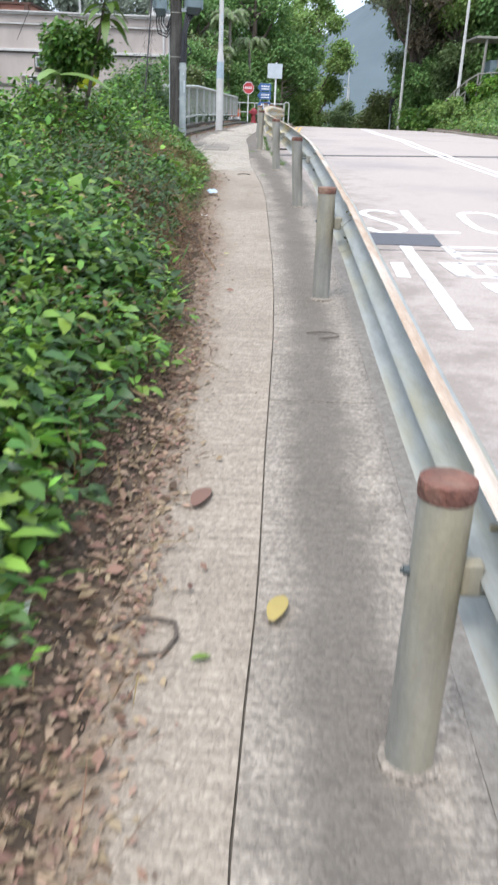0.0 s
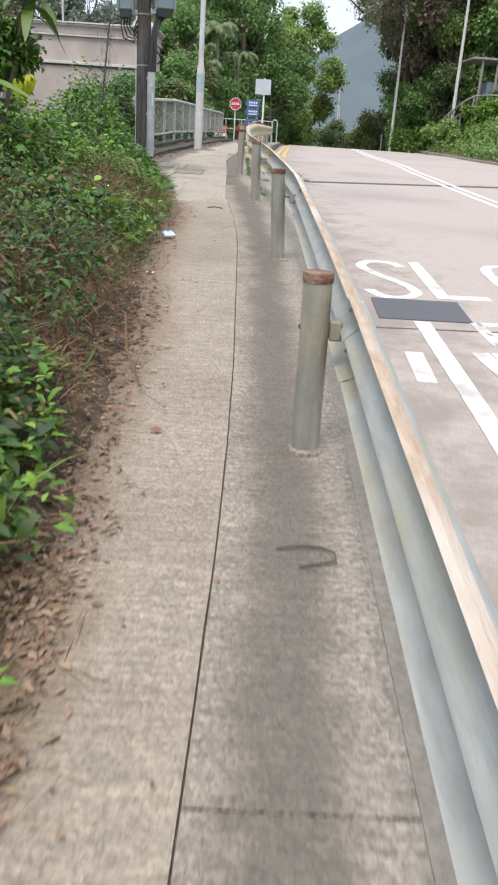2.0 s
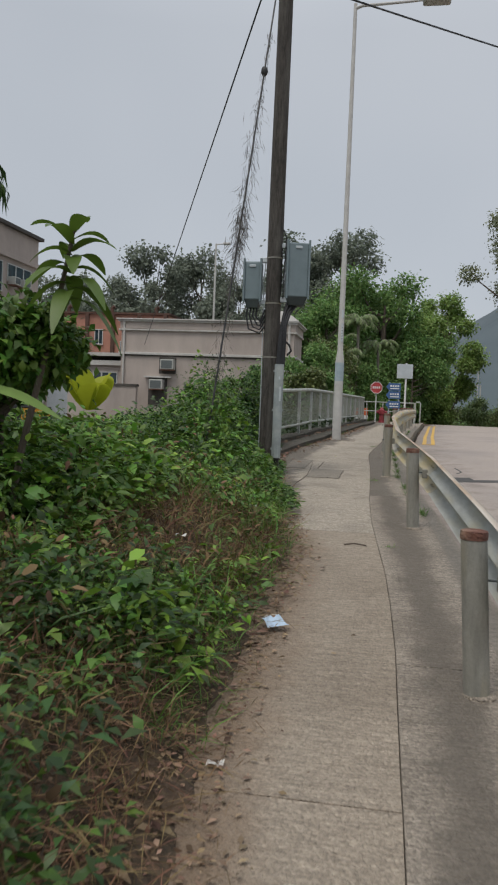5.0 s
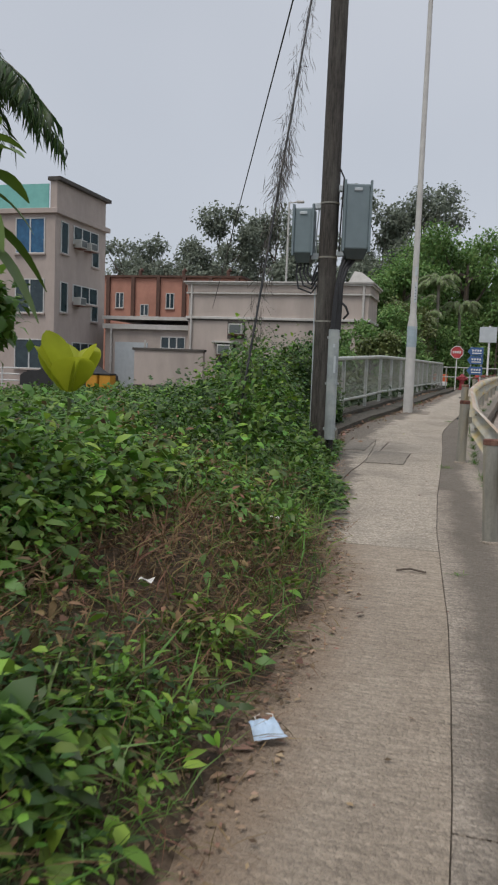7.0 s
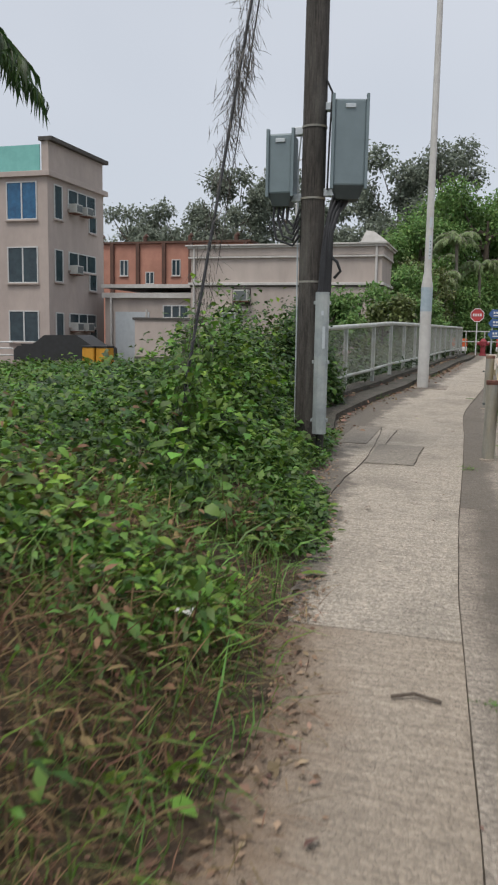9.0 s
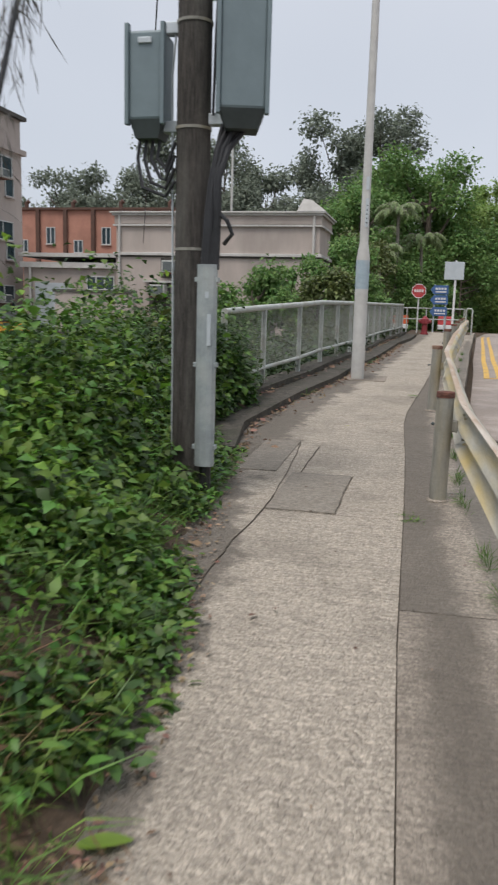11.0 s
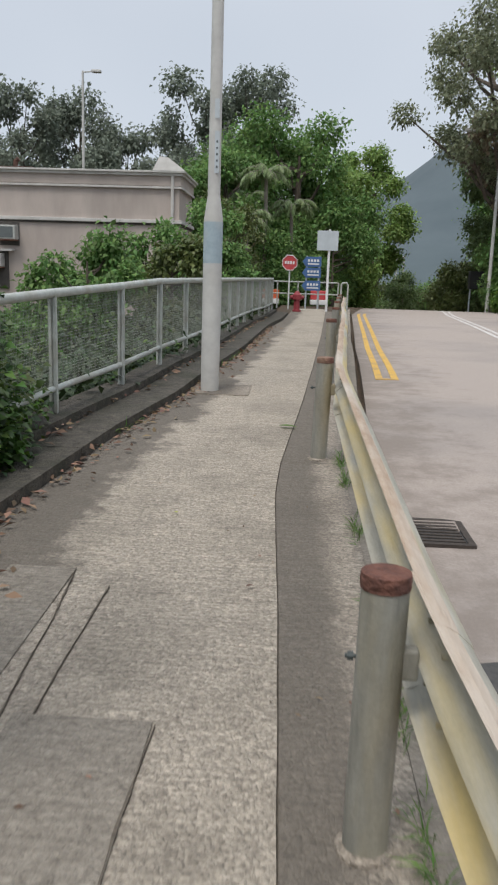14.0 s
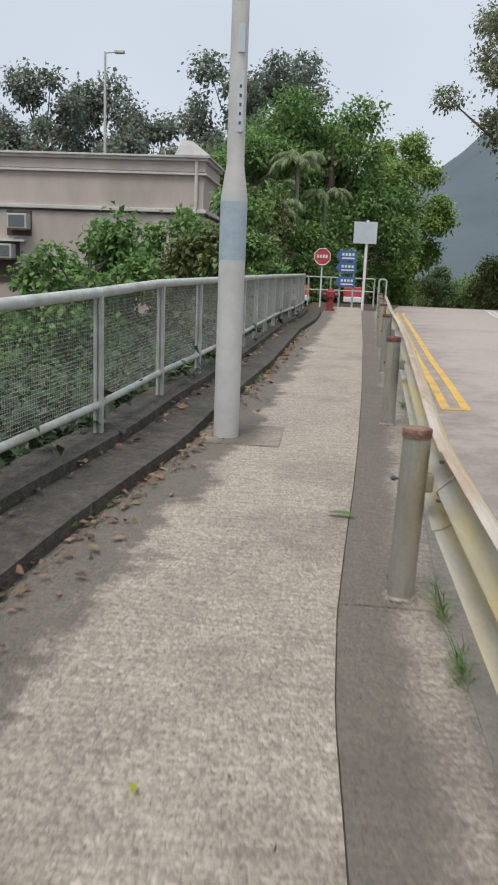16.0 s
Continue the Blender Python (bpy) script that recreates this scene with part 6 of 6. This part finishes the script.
# grass growing along the kerb joint and the edging
sp, wy = [], []
for y in np.concatenate([rng.normal(c0, 0.09, 70) for c0 in (13.6, 14.3, 15.0, 15.57, 16.7, 17.3, 18.13, 19.1, 20.0, 20.5, 22.6, 25, 28, 30)]):
    x = kerb_x(y) - 0.135 + rng.normal() * 0.012
    sp.append((x, y, ground_z(y) - 0.01))
    wy.append((rng.normal() * 0.6 - 0.1, rng.normal() * 0.6, 0.9))
for x0, y0, k in ((-0.19, 16.2, 45), (-0.23, 16.3, 25), (0.02, 11.9, 20)):
    for _ in range(k):
        sp.append((x0 + rng.normal() * 0.03, y0 + rng.normal() * 0.012, ground_z(y0) - 0.004))
        wy.append((rng.normal(), rng.normal(), 0.6))
s = rng.uniform(0.04, 0.13, len(sp))
s[-90:] *= 0.45
leaves("kerb_grass", GRASS, sp, wy, s, 0.005, droop=0.4, label="tufts of green grass in the kerb joint", category="grass", kind="stuff")
sp, wy = [], []
for y in np.concatenate([rng.normal(c0, 0.25, 50) for c0 in (17.9, 18.3, 24.6, 25.5, 26.3, 27.2, 21.2)]):
    x = edge_x(y) - (0.02 if y > 20 else 0.25) + rng.normal() * 0.03
    sp.append((x, y, ground_z(y) + (0.0 if y > 20 else 0.05)))
    wy.append((rng.normal() * 0.6, rng.normal() * 0.6, 0.9))
s = rng.uniform(0.04, 0.12, len(sp))
leaves("edge_grass", GRASS, sp, wy, s, 0.008, droop=0.4, label="small grass and weeds along the edging", category="grass", kind="stuff")

# hanging vines on the stay wire
sp, wy, sz = [], [], []
for k in range(1500):
    u = rng.uniform(0.18, 0.97) ** 0.8 if k < 1000 else min(0.97, max(0.2, rng.normal(0.63, 0.035)))
    i = min(29, int(u * 30))
    p = Vector(vine_line[i]) + (Vector(vine_line[i + 1]) - Vector(vine_line[i])) * (u * 30 - i)
    sp.append(p + Vector(rng.normal(size=3) * (0.02 + 0.025 * (u > 0.4))))
    wy.append(rng.normal(size=3) * 0.45 - (0, 0, 1.0))
    sz.append(rng.uniform(0.05, 0.22 if u > 0.4 else 0.1))
vine_dry = leaf("dry_vine", (0.085, 0.075, 0.06), 0.3, 0.1)
leaves("vine_tangle", vine_dry, sp, wy, np.array(sz), 0.006, vine_guy, 0.1, kind="stuff")
sp, wy = [], []
for k in range(420):
    u = rng.uniform(0.9, 1.0)
    i = min(29, int(u * 30))
    p = Vector(vine_line[i]) + (Vector(vine_line[i + 1]) - Vector(vine_line[i])) * (u * 30 - i)
    sp.append(p + Vector(rng.normal(size=3) * 0.08))
    wy.append(rng.normal(size=3) - (0, 0, 0.5))
leaves("vine_foliage", LEAF_MID, sp, wy, rng.uniform(0.04, 0.08, len(sp)), 0.045, vine_guy, 0.3, kind="stuff")
bm = bmesh.new()
bmesh.ops.create_icosphere(bm, subdivisions=2, radius=0.045, matrix=Matrix.Translation(vine_line[10]) @ Matrix.Diagonal((1, 1, 1.5, 1)))
part("clamp", bm, BLACK, vine_guy, "dark insulator knob", True)

# ---- plants covering the bank across the road ----
def bank_cover(name, mat, n, size, label):
    sp, wy = [], []
    while len(sp) < n:
        y, d = rng.uniform(30, 68), rng.uniform(0.3, 6.5)
        x = right_x(y) + d
        if noise.noise((x * 0.5, y * 0.5, 31 + size)) < -0.25:
            continue
        sp.append((x, y, bank_z(x, y) + rng.random() ** 1.5 * (0.25 + 0.35 * min(1, d))))
        wy.append(rng.normal(size=3) + (0, 0, 0.5))
    s = size * rng.uniform(0.6, 1.4, n)
    leaves(name, mat, sp, wy, s, s * 0.6, label=label, category="plants", kind="stuff")


bank_cover("bank_plants", LEAF_MID, 16000, 0.16, "green creepers covering the far roadside bank")
bank_cover("bank_plants", LEAF_TREE_LIGHT, 12000, 0.14, "light green weeds covering the far roadside bank")

# ---- single plants on the bank ----
def big_leaf(bm, base, way, length, width, drop, fold=0.25):
    base, way = Vector(base), Vector(way).normalized()
    side = way.cross(Vector((0, 0, 1))).normalized()
    rows = []
    for u in np.linspace(0, 1, 9):
        p = base + way * (length * u) - Vector((0, 0, drop * u * u))
        w = width * math.sin(math.pi * min(1, 0.06 + u * 0.93)) ** 0.7 / 2
        rows.append([bm.verts.new(p - side * w + Vector((0, 0, fold * w))), bm.verts.new(p), bm.verts.new(p + side * w + Vector((0, 0, fold * w)))])
    for a, b in zip(rows, rows[1:]):
        for i in (0, 1):
            bm.faces.new((a[i], a[i + 1], b[i + 1], b[i]))
    return bm


ros = thing("broadleaf_sapling", "slim sapling with a rosette of long glossy leaves", "sapling", at=(-1.8, 9.5, 0.52))
part("stem", tube(bmesh.new(), [(-0.45, 0, -0.4), (-0.25, 0, 0.8), (-0.06, 0, 1.6), (0.03, 0, 2.05)], [0.03, 0.022, 0.016, 0.01], 8), BARK, ros, smooth=True)
for k in range(20):
    a = k * 2.4
    big = big_leaf(bmesh.new(), (0.02, 0, 1.66 + 0.02 * k), (math.cos(a), math.sin(a), 0.1 + 0.045 * k), 0.31 + 0.04 * math.sin(k * 3), 0.1, 0.34 - 0.011 * k)
    part("leaf", big, LEAF_MID, ros, smooth=True)
tree(-2.28, 9.7, 0.7, 1.36, 0.4, 30, 9000, 0.065, LEAF_MID, "round dark glossy-leaved shrub on the bank", 0.03, low=0.76, clump_r=0.17, category="shrub", name="shrub", seed=201)
ban = thing("banana_plant", "low banana plant with broad pale green leaves", "banana plant", at=(-2.3, 9.3, 1.0))
for a, l, w, up in ((-0.1, 0.64, 0.2, 0.32), (2.2, 0.5, 0.17, 0.6), (4.3, 0.45, 0.17, 0.7)):
    part("leaf", big_leaf(bmesh.new(), (0, 0, 0.66), (math.cos(a), math.sin(a), up), l, w, 0.34, -0.35), LEAF_BANANA, ban, smooth=True)
part("stem", tubed([(0, 0, -0.3), (0, 0, 0.65)], [0.05, 0.03], 10), LEAF_OLIVE, ban)
yel = thing("broadleaf_plant", "plant with large upright yellow-green leaves", "plant", at=(-2.48, 11.6, 1.02))
for a, l, w, up in ((0.3, 0.4, 0.34, 2.4), (2.6, 0.42, 0.34, 2.2), (4.2, 0.46, 0.36, 3.0), (5.4, 0.34, 0.28, 1.4), (3.4, 0.4, 0.34, 1.6), (1.2, 0.4, 0.3, 1.8)):
    part("leaf", big_leaf(bmesh.new(), (0.02 * math.cos(a), 0.02 * math.sin(a), 0.52), (math.cos(a), math.sin(a), up), l, w, 0.05), LEAF_YELLOW, yel, smooth=True)
part("stem", tubed([(0, 0, -0.3), (0, 0, 0.48)], 0.012, 8), LEAF_OLIVE, yel)

# ---- litter and loose bits ----
mask = thing("face_mask", "crumpled pale blue disposable face mask on dead leaves", "litter", at=pose(-0.57, 9.58, ground_z(9.58) + 0.03, 8, -6, 25))
bm = bmesh.new()
rows = [[bm.verts.new((-0.062 + 0.124 * i / 8 * (1 - 0.07 * j), -0.06 + 0.12 * j / 6, 0.012 + 0.018 * math.sin(i * 1.3) * math.sin(j * 1.1) + 0.02 * math.sin(math.pi * j / 6))) for i in range(9)] for j in range(7)]
for a, b in zip(rows, rows[1:]):
    for i in range(8):
        bm.faces.new((a[i], a[i + 1], b[i + 1], b[i]))
part("fabric", bm, MASK_BLUE, mask, smooth=True)
for sgn in (-1, 1):
    part("ear_loop", tubed([(0.03 * sgn, 0.055, 0.012), (0.035 * sgn, 0.09, 0.01), (0.012 * sgn, 0.1, 0.01)], 0.002, 5), LITTER_WHITE, mask, "white ear loop")
for x, y, dz, l in ((-1.07, 11.64, 0.16, "white paper cup scrap caught in the plants"), (-1.23, 10.0, 0.14, "white paper scrap caught in the dry grass"), (-0.56, 8.05, 0.015, "small white paper scrap on the path edge"), (-0.6, 1.35, 0.05, "white plastic scrap beside the path")):
    bm = bmesh.new()
    rows = [[bm.verts.new((x - 0.03 + 0.012 * i, y - 0.025 + 0.012 * j, max(bank_z(x, y), ground_z(y) - 0.0 if dz < 0.02 else -9) + dz + 0.008 * math.sin(i * 0.9 + j * 0.8))) for i in range(6)] for j in range(5)]
    for a, b in zip(rows, rows[1:]):
        for i in range(5):
            bm.faces.new((a[i], a[i + 1], b[i + 1], b[i]))
    single("paper_scrap", bm, LITTER_WHITE, l, "litter", smooth=True)


def twig(pts, r, label, mat=BARK):
    bm = tubed([(x, y, ground_z(y) + z) for x, y, z in pts], r, 6)
    single("twig", bm, mat, label, "twig", smooth=True)


twig([(-0.33, 11.83, 0.012), (-0.25, 11.86, 0.02), (-0.15, 11.84, 0.012)], 0.007, "short dark broken twig on the path")
twig([(0.32, 4.25, 0.01), (0.40, 4.27, 0.012), (0.47, 4.26, 0.015), (0.51, 4.23, 0.015), (0.51, 4.19, 0.014), (0.45, 4.165, 0.012), (0.39, 4.15, 0.01)], 0.004, "bent brown twig loop on the strip slab")
twig([(-0.41, 1.37, 0.01), (-0.36, 1.45, 0.012), (-0.32, 1.49, 0.014), (-0.24, 1.495, 0.015), (-0.19, 1.48, 0.015), (-0.18, 1.42, 0.014), (-0.21, 1.35, 0.012), (-0.28, 1.34, 0.01)], 0.006, "bent brown twig loop on the path")
twig([(-0.3, 5.5, 0.06), (-0.42, 5.9, 0.1), (-0.5, 6.4, 0.14)], 0.007, "long thin dry branch on the bank edge", STRAW)
for x, y, a, l, m, lab in ((-0.95, 13.0, 0.5, 0.15, LEAF_BRIGHT, "long fresh green fallen leaf on the path"), (-0.41, 21.6, -0.1, 0.15, LEAF_TREE, "curled green fallen leaf on the path"), (0.09, 1.5, 1.3, 0.15, STRAW_LEAF, "large yellow fallen leaf on the joint"),
                           (-0.13, 1.32, 0.5, 0.06, LEAF_BRIGHT, "small green fallen leaf on the path"), (-0.45, 18.25, 0.8, 0.05, DEAD_LEAF, "single orange-brown fallen leaf"), (-0.91, 19.2, 2.0, 0.05, LEAF_YELLOW, "small yellow fallen leaf on the path"), (-0.27, 6.23, 0.8, 0.06, LEAF_YELLOW, "yellow fallen leaf at the path edge"), (-0.19, 2.15, 1.3, 0.17, DEAD_LEAF, "curled brown fallen leaf on the path"), (-0.84, 14.5, 1.0, 0.055, DEAD_LEAF, "dark curled dead leaf on the path"), (-0.74, 14.6, 2.2, 0.035, DEAD_LEAF, "small dark dead leaf on the path")):
    bm = big_leaf(bmesh.new(), (x, y, ground_z(y) + 0.02), (math.cos(a), math.sin(a), 0.05), l, l * 0.4, 0.012, 0.3)
    single("fallen_leaf", bm, m, lab, "fallen leaf", smooth=True)
